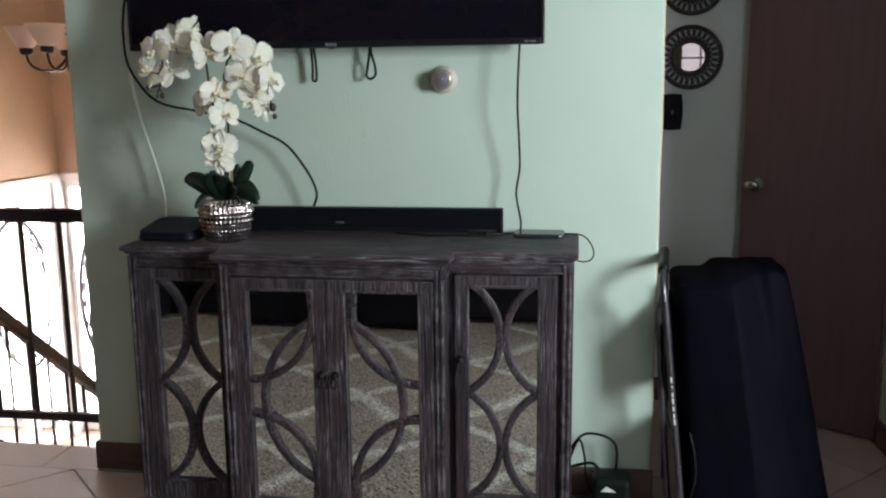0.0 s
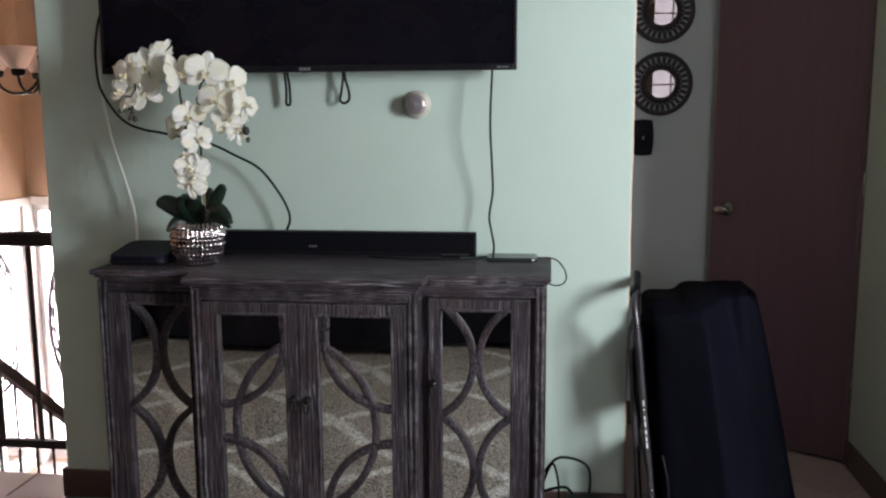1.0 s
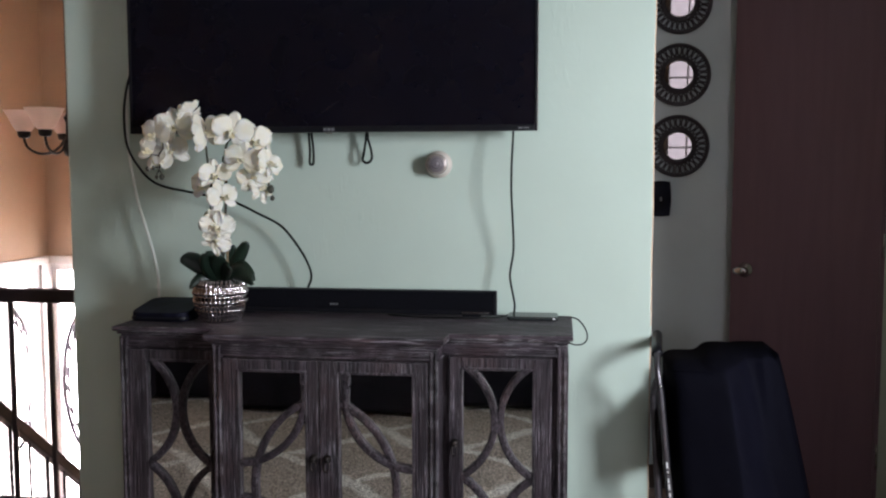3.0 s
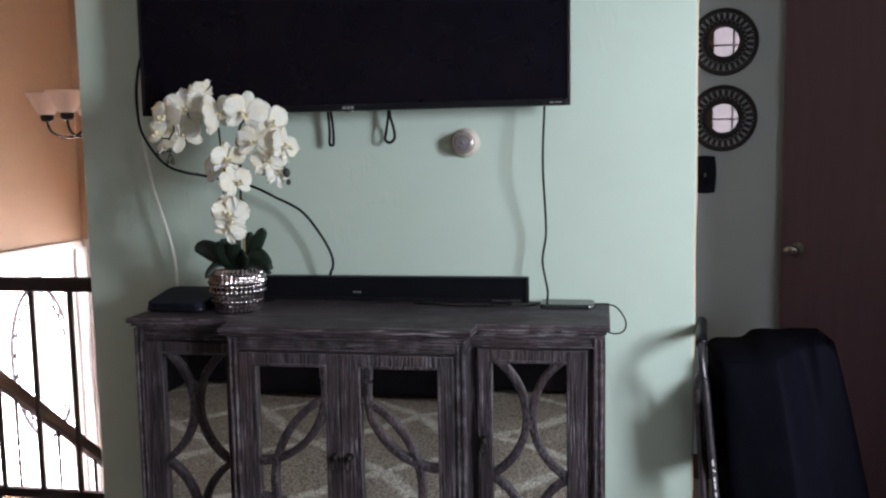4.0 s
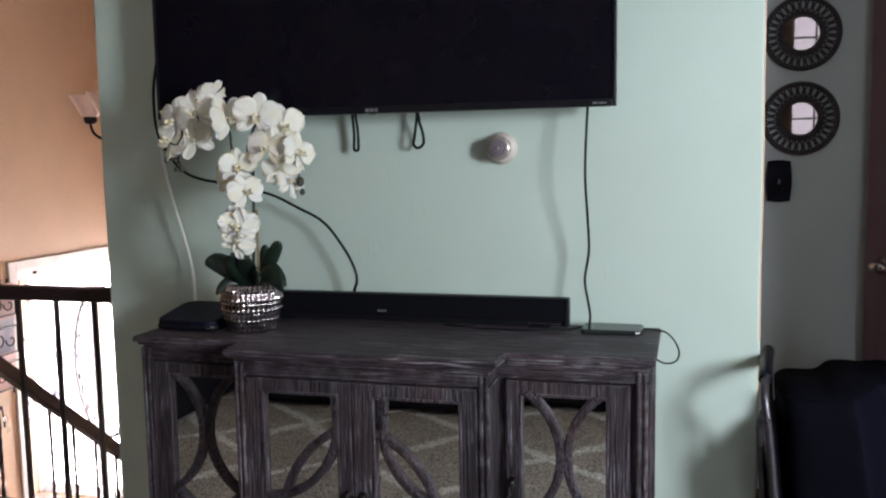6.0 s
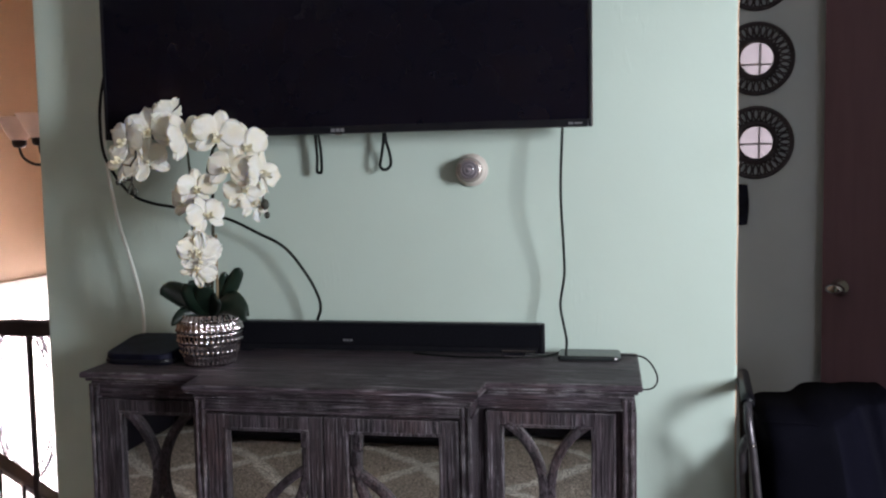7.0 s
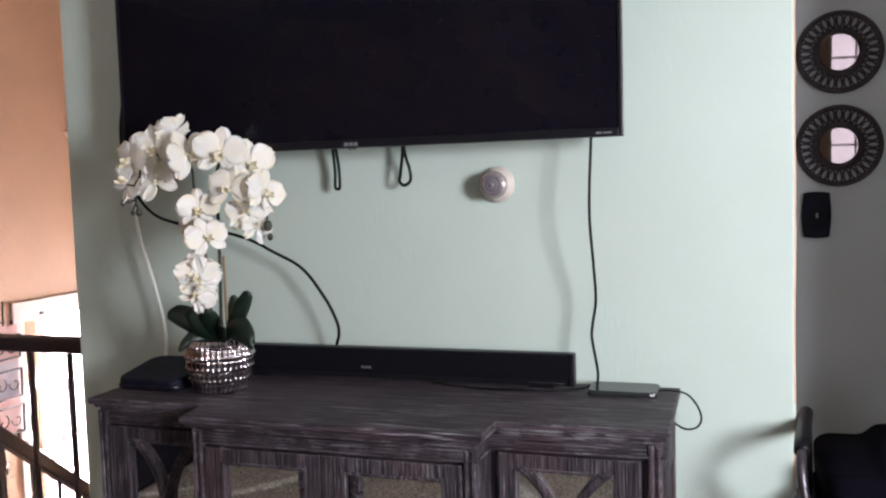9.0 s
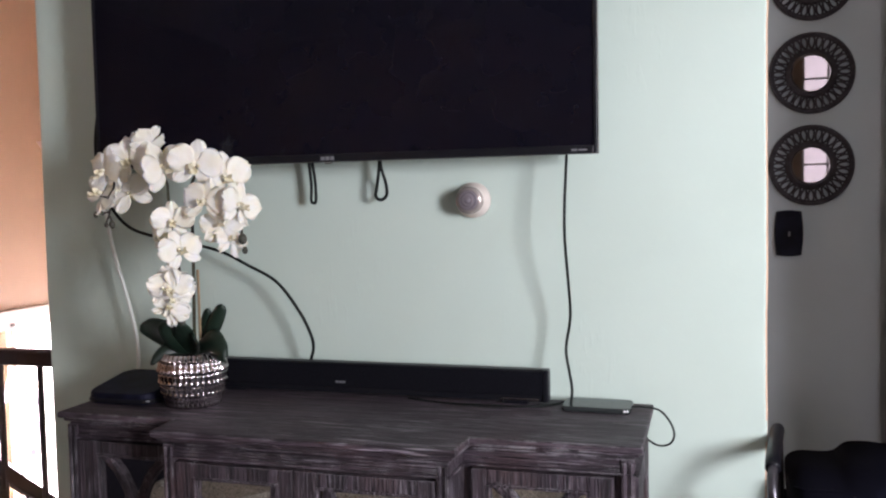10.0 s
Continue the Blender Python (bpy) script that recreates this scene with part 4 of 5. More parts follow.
    def leaf(foot, tip, bow, width):
        """A thick paddle leaf from foot to tip, arching by bow."""
        a, b = Vector(foot), Vector(tip)
        mid = (a + b) / 2 + Vector((0, 0, bow))
        bm = bmesh.new()
        side = (b - a).cross(Vector((0.35, -1, 0.45))).normalized()
        up = (b - a).cross(side).normalized()
        rows_ = []
        for i in range(15):
            f = i / 14
            c = a * (1 - f) ** 2 + mid * 2 * f * (1 - f) + b * f * f
            w = width * max(0.03, (1 - (1.75 * f - 0.95) ** 2 * 1.05)) ** 0.6 if f < 0.97 else width * 0.2
            rows_.append([bm.verts.new(c + side * (w * s / 2) + up * (0.14 * width * s * s)) for s in (-1, -0.6, -0.25, 0, 0.25, 0.6, 1)])
        for p, q in zip(rows_, rows_[1:]):
            for j in range(6):
                bm.faces.new((p[j], p[j + 1], q[j + 1], q[j]))
        ob = part("leaf", bm, LEAF, plant, smooth=True)
        ob.modifiers.new("thickness", "SOLIDIFY").thickness = 0.0025

    foot = (ox + 0.005, oy - 0.015, 1.028)
    for a, tip, bow, width in ((foot, (-0.545, 2.47, 1.112), 0.030, 0.058), (foot, (-0.520, 2.465, 1.018), 0.055, 0.034), ((-0.425, 2.545, 1.045), (-0.361, 2.532, 1.153), 0.004, 0.040),
                               ((-0.432, 2.55, 1.04), (-0.406, 2.54, 1.143), 0.004, 0.028), (foot, (-0.318, 2.462, 1.040), 0.080, 0.064), (foot, (-0.452, 2.430, 1.125), 0.0, 0.060),
                               (foot, (-0.415, 2.430, 1.118), 0.0, 0.052), (foot, (-0.388, 2.445, 1.085), 0.02, 0.050)):
        leaf(a, tip, bow, width)


orchid()


# ---- round fixture on the wall ----
def wall_dial():
    c = (0.200, WALL_Y - 0.0005, 1.393)
    t = thing("wall_dial", c, "round cream plastic fixture with milky lens on the green wall", "wall fixture")
    part("base", lathe(bmesh.new(), [(0.044, 0.0), (0.044, 0.009), (0.0425, 0.013), (0.038, 0.016), (0.0355, 0.030), (0.034, 0.036)], c, 40, "y"), BEIGE, t, smooth=True)
    part("collar", lathe(bmesh.new(), [(0.0335, 0.035), (0.0335, 0.050), (0.031, 0.055), (0.0265, 0.056)], c, 40, "y"), COLLAR, t, "grey cream collar", smooth=True)
    part("lens", lathe(bmesh.new(), [(0.0262, 0.053), (0.0235, 0.061), (0.0200, 0.063), (0.0185, 0.0605), (0.0165, 0.0605), (0.0155, 0.064), (0.0105, 0.066), (0.0095, 0.0645), (0.0080, 0.0645), (0.0070, 0.067), (0.001, 0.068)], c, 32, "y"), LENS, t, "milky domed lens", smooth=True)


wall_dial()


# ---- folded frame and black bag by the wall's end ----
def folded_frame():
    """A walking-frame-like side: a level grip running back past the wall's end, its tubes bent down at both ends."""
    f = thing("folded_frame", (0.93, 2.70, 0.0), "folded grey steel tube frame beside the green wall", "frame")
    part("grip", tube(bmesh.new(), smooth_path([(0.886, 2.607, 0.820), (0.888, 2.632, 0.830), (0.897, 2.72, 0.832), (0.914, 2.88, 0.830), (0.917, 2.905, 0.824)], 6), 0.0162, 14), BLACKPLASTIC, f, "black rubber grip", smooth=True)
    part("tube", tube(bmesh.new(), smooth_path([(0.888, 2.63, 0.829), (0.885, 2.60, 0.816), (0.883, 2.572, 0.790), (0.886, 2.560, 0.755), (0.894, 2.557, 0.695), (0.914, 2.557, 0.50), (0.945, 2.557, 0.22), (0.966, 2.557, 0.012)], 6), 0.0098, 12), STEELDARK, f, smooth=True)
    part("tube", tube(bmesh.new(), smooth_path([(0.884, 2.585, 0.745), (0.878, 2.615, 0.715), (0.880, 2.64, 0.665), (0.895, 2.65, 0.455), (0.915, 2.65, 0.22), (0.932, 2.65, 0.012)], 6), 0.0098, 12), STEELDARK, f, smooth=True)
    part("tube", tube(bmesh.new(), smooth_path([(0.917, 2.90, 0.827), (0.920, 2.925, 0.79), (0.924, 2.935, 0.70), (0.945, 2.935, 0.012)], 6), 0.0108, 12), STEELDARK, f, smooth=True)
    part("cross_bar", tube(bmesh.new(), [(0.940, 2.557, 0.27), (0.936, 2.935, 0.27)], 0.008, 10), STEELDARK, f, smooth=True)
    # dark cloth stretched between the side tubes
    for za, zb, drop in ((0.450, 0.64, 0.085), (0.02, 0.345, 0.0)):
        bm = bmesh.new()
        ring = []
        for y, dx, top in ((2.572, 0.0, zb), (2.775, 0.030, zb + drop)):
            for z in (za, top):
                ring.append([bm.verts.new((0.9675 - 0.107 * z + dx + w, y, z)) for w in (0.001, 0.006)])
        a, b, c, d = ring
        for p, q in ((a, b), (b, d), (d, c), (c, a)):
            bm.faces.new((p[0], p[1], q[1], q[0]))
        bm.faces.new((a[0], b[0], d[0], c[0]))
        bm.faces.new((a[1], b[1], d[1], c[1]))
        part("side_panel", bm, NYLON, f, "black cloth side panel")
    for x, z in ((0.8895, 0.735), (0.918, 0.475), (0.945, 0.225)):
        part("rivet", lathe(bmesh.new(), [(0.0045, 0.0), (0.0045, 0.003), (0.001, 0.005)], (x, 2.5475, z), 10, "y"), STEEL, f, smooth=True)
    bm = bmesh.new()
    for k in range(7):
        z = 0.36 + 0.022 * k
        box(bm, -0.0025, 0.0025, -0.0008, 0.0008, 0.0, 0.013 if k % 3 else 0.018, m=pose(0.9675 - 0.107 * z, 2.5458, z, 0, -6, 0))
    part("printed_marks", bm, WHITEMARK, f, "worn pale lettering marks")


STEELDARK = material("dark_steel_tube", (0.14, 0.128, 0.145), 0.38, 0.85, second=(0.10, 0.092, 0.102), scale=25, bump=0.1)


def black_bag():
    """A tall slumped cloth bag: front and back sheets with a stepped top, hanging folds and one long crease."""
    b = thing("black_bag", (1.15, 2.80, 0.0), "tall black nylon bag slumped against the folded frame", "bag")
    bm = bmesh.new()
    n, k = 44, 60
    sheets = []
    for sign in (-1, 1):
        rows = []
        for i in range(n + 1):
            f = i / n
            row = []
            for j in range(k + 1):
                s = j / k
                xl, xr = 0.924 + 0.060 * f, 1.280 + 0.180 * f ** 0.9
                x = xl + (xr - xl) * s
                step = 1 / (1 + math.exp(-(s - 0.36) / 0.02))
                if sign < 0:
                    top = 0.756 + 0.030 * max(0.0, s - 0.45) / 0.55
                else:
                    top = 0.764 + 0.012 * math.sin(math.pi / 2 * min(1, s / 0.14)) * (1 - step) + step * (0.036 + 0.012 * s)
                top -= 0.02 * max(0, s - 0.93) / 0.07
                z = 0.003 + top * (1 - f)
                swell = (max(0.0, 1 - (2 * s - 1) ** 12)) ** 0.5 * min(1.0, 0.7 + 5 * f) ** 0.5
                turn = min(1.0, max(0.0, (s - 0.45 - 0.04 * f) / 0.30))
                crease = turn * turn * (3 - 2 * turn) if turn > 0.12 else turn * 0.34
                fold = 0.005 * noise.noise(Vector((x * 6, f * 2.0, 2 + sign))) + 0.003 * noise.noise(Vector((x * 20 - f * 5, f * 5, 5)))
                slant = 0.018 * math.exp(-((s - 0.62 - 0.30 * f) / 0.06) ** 2) * max(0, 1 - f * 1.8) + 0.010 * math.exp(-((s - 0.86 + 0.25 * f) / 0.04) ** 2) * max(0, 1 - f * 2.2)
                y = 2.80 + sign * 0.135 * swell + (fold - slant) * swell + (0.135 * crease * (1 - 0.75 * f) if sign < 0 else 0) * swell
                row.append(bm.verts.new((x, y, z)))
            rows.append(row)
        sheets.append(rows)
    fr, bk = sheets
    for i in range(n):
        for j in range(k):
            # front faces from column 29 rightwards take the paler nylon
            bm.faces.new((fr[i][j], fr[i][j + 1], fr[i + 1][j + 1], fr[i + 1][j])).material_index = 1 if j >= 29 else 0
            bm.faces.new((bk[i][j + 1], bk[i][j], bk[i + 1][j], bk[i + 1][j + 1]))
        bm.faces.new((fr[i][0], fr[i + 1][0], bk[i + 1][0], bk[i][0]))
        bm.faces.new((fr[i][k], bk[i][k], bk[i + 1][k], fr[i + 1][k]))
    for j in range(k):
        bm.faces.new((fr[0][j], bk[0][j], bk[0][j + 1], fr[0][j + 1]))
        bm.faces.new((fr[n][j], fr[n][j + 1], bk[n][j + 1], bk[n][j]))
    body = part("bag_body", bm, NYLON, b, smooth=True)
    body.data.materials.append(PALE_NYLON)
    part("strap", tube(bmesh.new(), smooth_path([(0.99, 2.672, 0.29), (1.005, 2.655, 0.22), (1.01, 2.655, 0.15), (1.0, 2.672, 0.07)], 8), 0.006, 6), BLACKPLASTIC, b, smooth=True)
    part("seam_piping", tube(bmesh.new(), smooth_path([(0.935, 2.70, 0.754), (0.955, 2.682, 0.756), (1.0, 2.681, 0.756), (1.05, 2.682, 0.754), (1.078, 2.682, 0.744), (1.090, 2.678, 0.712), (1.097, 2.672, 0.66), (1.105, 2.668, 0.56), (1.112, 2.667, 0.45)], 8), 0.003, 6), NYLON, b, smooth=True)


folded_frame()
black_bag()


# ---- power adapter and cables on the floor ----
def adapter():
    a = thing("power_adapter", (0.75, 2.66, 0.0), "black power adapter with a pale mark on the tile floor", "adapter")
    part("case", cuboid(0.690, 0.812, 2.615, 2.71, 0.0005, 0.140, bevel=0.018, segments=3), CABLEBLACK, a)
    bm = bmesh.new()
    vs = [bm.verts.new(p) for p in ((0.716, 2.613, 0.100), (0.764, 2.613, 0.100), (0.734, 2.613, 0.118))]
    us = [bm.verts.new(v.co + Vector((0, 0.003, 0))) for v in vs]
    bm.faces.new(vs)
    bm.faces.new(us[::-1])
    for i in range(3):
        bm.faces.new((vs[i], us[i], us[(i + 1) % 3], vs[(i + 1) % 3]))
    part("pale_mark", bm, WHITEMARK, a)
    cable("floor_cable", [(0.61, 2.77, 0.16), (0.655, 2.70, 0.250), (0.70, 2.70, 0.258), (0.75, 2.70, 0.240), (0.768, 2.70, 0.20), (0.764, 2.70, 0.10), (0.762, 2.72, 0.006), (0.80, 2.74, 0.006)], 0.0045, CABLEBLACK, "black cable arching up from the floor")
    cable("floor_cable", [(0.61, 2.77, 0.12), (0.645, 2.70, 0.235), (0.665, 2.70, 0.18), (0.672, 2.70, 0.10), (0.70, 2.715, 0.03), (0.73, 2.72, 0.006)], 0.004, CABLEBLACK, "black cable dropping behind the cabinet")
    cable("floor_cable", [(0.60, 2.775, 0.10), (0.65, 2.69, 0.155), (0.69, 2.68, 0.165), (0.715, 2.67, 0.146)], 0.005, CABLEBLACK, "black cable bent down into the adapter")
    cable("red_floor_cable", [(0.78, 2.735, 0.005), (0.83, 2.74, 0.0055), (0.87, 2.72, 0.005), (0.92, 2.73, 0.005)], 0.003, material("dull_red_cable", (0.18, 0.03, 0.03), 0.5), "thin dull red cable lying on the floor")


adapter()


# ---- hall: round mirrors, wall box, door ----
def ring_mirror(z, lean):
    c = Vector((1.080, 3.779, z))
    m = thing("round_mirror", c, "round bronze mirror with an openwork looped frame on the hall wall", "mirror", "stacked round mirrors")
    for r, t in ((0.1245, 0.0066), (0.117, 0.003), (0.066, 0.005)):
        ring = [c + Vector((r * math.cos(q), -0.010, r * math.sin(q))) for q in (2 * math.pi * k / 64 for k in range(64))]
        part("rim", tube(bmesh.new(), ring, t, 8, closed=True), AGED, m, smooth=True)
    part("collar", lathe(bmesh.new(), [(0.079, 0.004), (0.079, 0.009), (0.072, 0.013), (0.063, 0.011)], c, 48, "y", cap=False), AGED, m, smooth=True)
    n = 28
    proto = None
    for k in range(n):
        if proto is None:
            loop = [Vector((0.0078 * math.sin(q) * (1.1 - 0.35 * math.cos(q)), -0.010, 0.098 - 0.0195 * math.cos(q))) for q in (2 * math.pi * i / 16 for i in range(16))]
            bm = tube(bmesh.new(), loop, 0.0036, 6, closed=True)
            bmesh.ops.translate(bm, verts=bm.verts, vec=c)
            proto = part("loop", bm, AGED, m, smooth=True)
        else:
            o = new("loop", proto.data)
            o.parent = m
            o.rotation_euler = (0, 2 * math.pi * k / n, 0)
    prof = [(r, 0.0085 + 0.0008 * (1 - (r / 0.064) ** 2)) for r in (0.064, 0.056, 0.046, 0.036, 0.024, 0.012, 0.0005)]
    bm = lathe(bmesh.new(), prof, (0, 0, 0), 48, "y")
    bmesh.ops.transform(bm, matrix=Matrix.Translation(c) @ pose(0, -0.0045, 0, lean, 0, 0), verts=bm.verts)
    part("mirror_glass", bm, DIMMED_MIRROR, m, "slightly domed mirror glass", smooth=True)
    part("backing", lathe(bmesh.new(), [(0.080, 0.0005), (0.080, 0.004)], c, 40, "y"), BRONZE, m)


for z, lean in ((2.078, 6.0), (1.780, 4.0), (1.483, 0.6)):
    ring_mirror(z, lean)


def wall_box():
    b = thing("wall_sensor", (1.013, 3.779, 1.19), "small black barrel-sided wall sensor below the round mirrors", "sensor")
    bm = bmesh.new()
    pts = []
    for k in range(9):
        s = k / 8
        pts.append((1.013 - 0.038 - 0.006 * math.sin(math.pi * s), 1.190 + 0.143 * s))
    for k in range(7):
        s = k / 6
        pts.append((1.013 - 0.038 + 0.076 * s, 1.333 + 0.004 * math.sin(math.pi * s)))
    for k in range(9):
        s = 1 - k / 8
        pts.append((1.013 + 0.038 + 0.006 * math.sin(math.pi * s), 1.190 + 0.143 * s))
    for k in range(1, 6):
        s = 1 - k / 6
        pts.append((1.013 - 0.038 + 0.076 * s, 1.190 - 0.004 * math.sin(math.pi * s)))
    clean = [p for i, p in enumerate(pts) if p not in pts[:i]]
    a = [bm.verts.new((x, 3.779, z)) for x, z in clean]
    c = [bm.verts.new((x, 3.762, z)) for x, z in clean]
    d = [bm.verts.new((1.013 + (x - 1.013) * 0.93, 3.757, 1.2615 + (z - 1.2615) * 0.95)) for x, z in clean]
    n = len(clean)
    for u, v in ((a, c), (c, d)):
        for i in range(n):
            bm.faces.new((u[i], u[(i + 1) % n], v[(i + 1) % n], v[i]))
    bm.faces.new(a)
    bm.faces.new(d)
    part("case", bm, SENSOR, b)
    part("pale_mark", cuboid(1.010, 1.017, 3.7555, 3.7572, 1.252, 1.268, bevel=0.001), GREYMARK, b)


wall_box()


def hall_door():
    hinge, width, ang = Vector((1.796, 3.405, 0.0)), 0.585, 147.0
    h = thing("door_1", hinge, "dark red-brown flush hall door standing open", "door", kind="structure")
    m = pose(*hinge, 0, 0, ang)
    part("leaf", cuboid(0.0, width, -0.018, 0.018, 0.010, 2.095, bevel=0.003, m=m), DOORWOOD, h)

    def knob(side):
        bm = lathe(bmesh.new(), [(0.032, 0.0), (0.032, 0.005), (0.013, 0.010), (0.011, 0.030), (0.022, 0.036), (0.027, 0.048), (0.025, 0.058), (0.014, 0.064), (0.001, 0.065)], (0, 0, 0), 24, "y")
        for v in bm.verts:
            if v.co.y < -0.032:
                v.co.x, v.co.z = v.co.x * 1.2, v.co.z * 0.62
        bmesh.ops.transform(bm, matrix=m @ pose(width - 0.062, side * 0.018, 0.972, 0, 0, 180 if side > 0 else 0), verts=bm.verts)
        part("knob", bm, CHROME, h, "polished chrome knob", smooth=True)
    knob(1)
    knob(-1)
    for z in (0.25, 1.05, 1.85):
        part("hinge", tube(bmesh.new(), [hinge + Vector((-0.010, -0.020, z)), hinge + Vector((-0.010, -0.020, z + 0.09))], 0.006, 8), STEEL, h, "steel hinge", smooth=True)
    tagged(part("door_jamb", cuboid(1.775, 1.915, 3.386, 3.40, 0.0, 2.113, bevel=0.002), DOORWOOD), "dark red-brown door jamb post", "trim", "", "structure")


hall_door()


# ---- upper railing ----
def railing():
    r = thing("railing", (-1.5, 2.985, 0.0), "dark brown metal railing with square balusters above the stairs", "railing")
    y = 2.985
    part("top_rail", cuboid(-2.02, -1.06, y - 0.028, y + 0.028, 0.886, 0.937, bevel=0.008), RAILPAINT, r)
    part("bottom_rail", cuboid(-2.02, -1.06, y - 0.014, y + 0.014, 0.098, 0.130, bevel=0.003), RAILPAINT, r)
    for x in (-1.94, -1.782, -1.624, -1.462, -1.303, -1.145):
        part("baluster", cuboid(x - 0.0080, x + 0.0080, y - 0.0080, y + 0.0080, 0.1295, 0.8865, bevel=0.002), RAILPAINT, r)
    part("end_post", cuboid(-2.06, -2.015, y - 0.06, y - 0.02, 0.0005, 0.97, bevel=0.004), RAILPAINT, r)


railing()


def stair_rail():
    r = thing("stair_rail", (-1.8, 3.6, LAND), "dark sloping stair handrail with twisted balusters", "railing")
    slope = -0.835
    top = lambda y: 0.785 + slope * (y - 2.898) - 0.033  # noqa: E731
    low = lambda y: 0.176 + slope * (y - 2.853)  # noqa: E731
    ang = math.degrees(math.atan(slope))

    def sloping(nm, fn, w, hgt, y0, y1):
        ym, ln = (y0 + y1) / 2, (y1 - y0) / math.cos(radians(ang))
        part(nm, cuboid(-w / 2, w / 2, -ln / 2, ln / 2, -hgt / 2, hgt / 2, bevel=0.006, m=pose(-1.8, ym, fn(ym), ang, 0, 0)), RAILPAINT, r)
    sloping("handrail", top, 0.05, 0.05, 2.64, 4.62)
    sloping("lower_rail", low, 0.034, 0.028, 2.64, 4.62)
    part("top_post", cuboid(-1.822, -1.778, 2.60, 2.644, 0.0005, 1.04, bevel=0.005), RAILPAINT, r)
    y = 3.04
    while y < 4.6:
        bm = bmesh.new()
        n, s = 22, 0.0055
        rings = []
        for i in range(n + 1):
            f = i / n
            tw = 0.0 if f < 0.2 or f > 0.8 else (f - 0.2) / 0.6 * math.pi * 4
            tw = math.pi * 4 if f > 0.8 else tw
            z = low(y) * (1 - f) + top(y) * f
            rings.append([bm.verts.new((-1.8 + s * 1.41 * math.cos(tw + a), y + s * 1.41 * math.sin(tw + a), z)) for a in (math.pi / 4 + math.pi / 2 * q for q in range(4))])
        for a, b in zip(rings, rings[1:]):
            for q in range(4):
                bm.faces.new((a[q], a[(q + 1) % 4], b[(q + 1) % 4], b[q]))
        bm.faces.new(rings[0])
        bm.faces.new(rings[-1])
        part("baluster", bm, RAILPAINT, r, "twisted iron baluster")
        y += 0.135
    part("newel", cuboid(-1.83, -1.77, 4.60, 4.66, LAND + 0.0005, top(4.62) + 0.12, bevel=0.006), RAILPAINT, r)


stair_rail()


def stairs():
    st = thing("stairs", (-2.5, 3.8, LAND), "tiled flight of steps down to the entry landing", "stairs", kind="structure")
    n = 7
    rise, run = -LAND / n, (4.6 - FLOOR_EDGE) / (n - 1)
    for i in range(1, n):
        z = -rise * i
        part("step", cuboid(-3.249, -1.77, FLOOR_EDGE + run * (i - 1) + 0.001, FLOOR_EDGE + run * i, z - rise, z, bevel=0.004), TILE, st)


stairs()


# ---- glazed entry and front door ----
def entry():
    e = thing("door_2", (-3.32, 5.3, LAND), "white framed glazed entry door flooded with daylight", "door", kind="structure")
    z1 = 0.713
    x0, x1 = -3.36, -3.27

    def f(nm, y0, y1, z0, z2, a=x0, b=x1, mat=GLARE_WHITE):
        return part(nm, cuboid(a, b, y0, y1, z0, z2, bevel=0.004), mat, e)
    f("frame", 4.792, 4.842, LAND + 0.001, z1)
    f("frame", 5.59, 5.63, LAND + 0.001, z1)
    f("frame", 5.97, 6.018, LAND + 0.001, z1)
    f("frame", 4.842, 5.59, z1 - 0.06, z1)
    f("frame", 5.63, 5.97, z1 - 0.06, z1)
    f("door_rail", 4.842, 5.59, LAND + 0.001, LAND + 0.09)
    f("door_rail", 5.63, 5.97, LAND + 0.001, LAND + 0.09)
    f("closer_arm", 4.97, 5.0, 0.672, 0.69, -3.275, -3.262, BRONZE)
    for a, b in ((4.842, 5.59), (5.63, 5.97)):
        p = f("pane", a, b, LAND + 0.09, z1 - 0.06, -3.318, -3.312, PANE)
        p.visible_shadow = False
    # etched floral surround about a clear oval in the glass
    bm = bmesh.new()
    rings = []
    for k in range(72):
        q = 2 * math.pi * k / 72
        c, n = math.cos(q), math.sin(q)
        edge = 1.42 + 0.10 * math.sin(5 * q) + 0.07 * math.sin(11 * q + 1)
        rings.append([bm.verts.new((-3.308, 5.03 + 0.15 * r * c, 0.03 + 0.225 * r * n)) for r in (1.0, 1.2, edge)])
    for p, q in zip(rings, rings[1:] + rings[:1]):
        for k in range(2):
            bm.faces.new((p[k], p[k + 1], q[k + 1], q[k]))
    part("etched_surround", bm, ETCHED, e, "milky etched floral surround of a clear oval")
    # casings proud of the wall
    tagged(part("trim", cuboid(-3.249, -3.232, 4.725, 4.79, LAND, 0.775, bevel=0.004), TRIMW), "white painted door casing", "trim", "", "structure")
    tagged(part("trim", cuboid(-3.249, -3.232, 4.79, 6.098, 0.715, 0.775, bevel=0.004), TRIMW), "white painted head casing over the entry", "trim", "", "structure")
    tagged(part("trim", cuboid(-3.231, -2.16, 6.083, 6.099, 0.715, 0.775, bevel=0.004), TRIMW), "white painted head casing over the front door", "trim", "", "structure")


ETCHED = bpy.data.materials.new("etched_milky_glass")
ETCHED.use_nodes = True


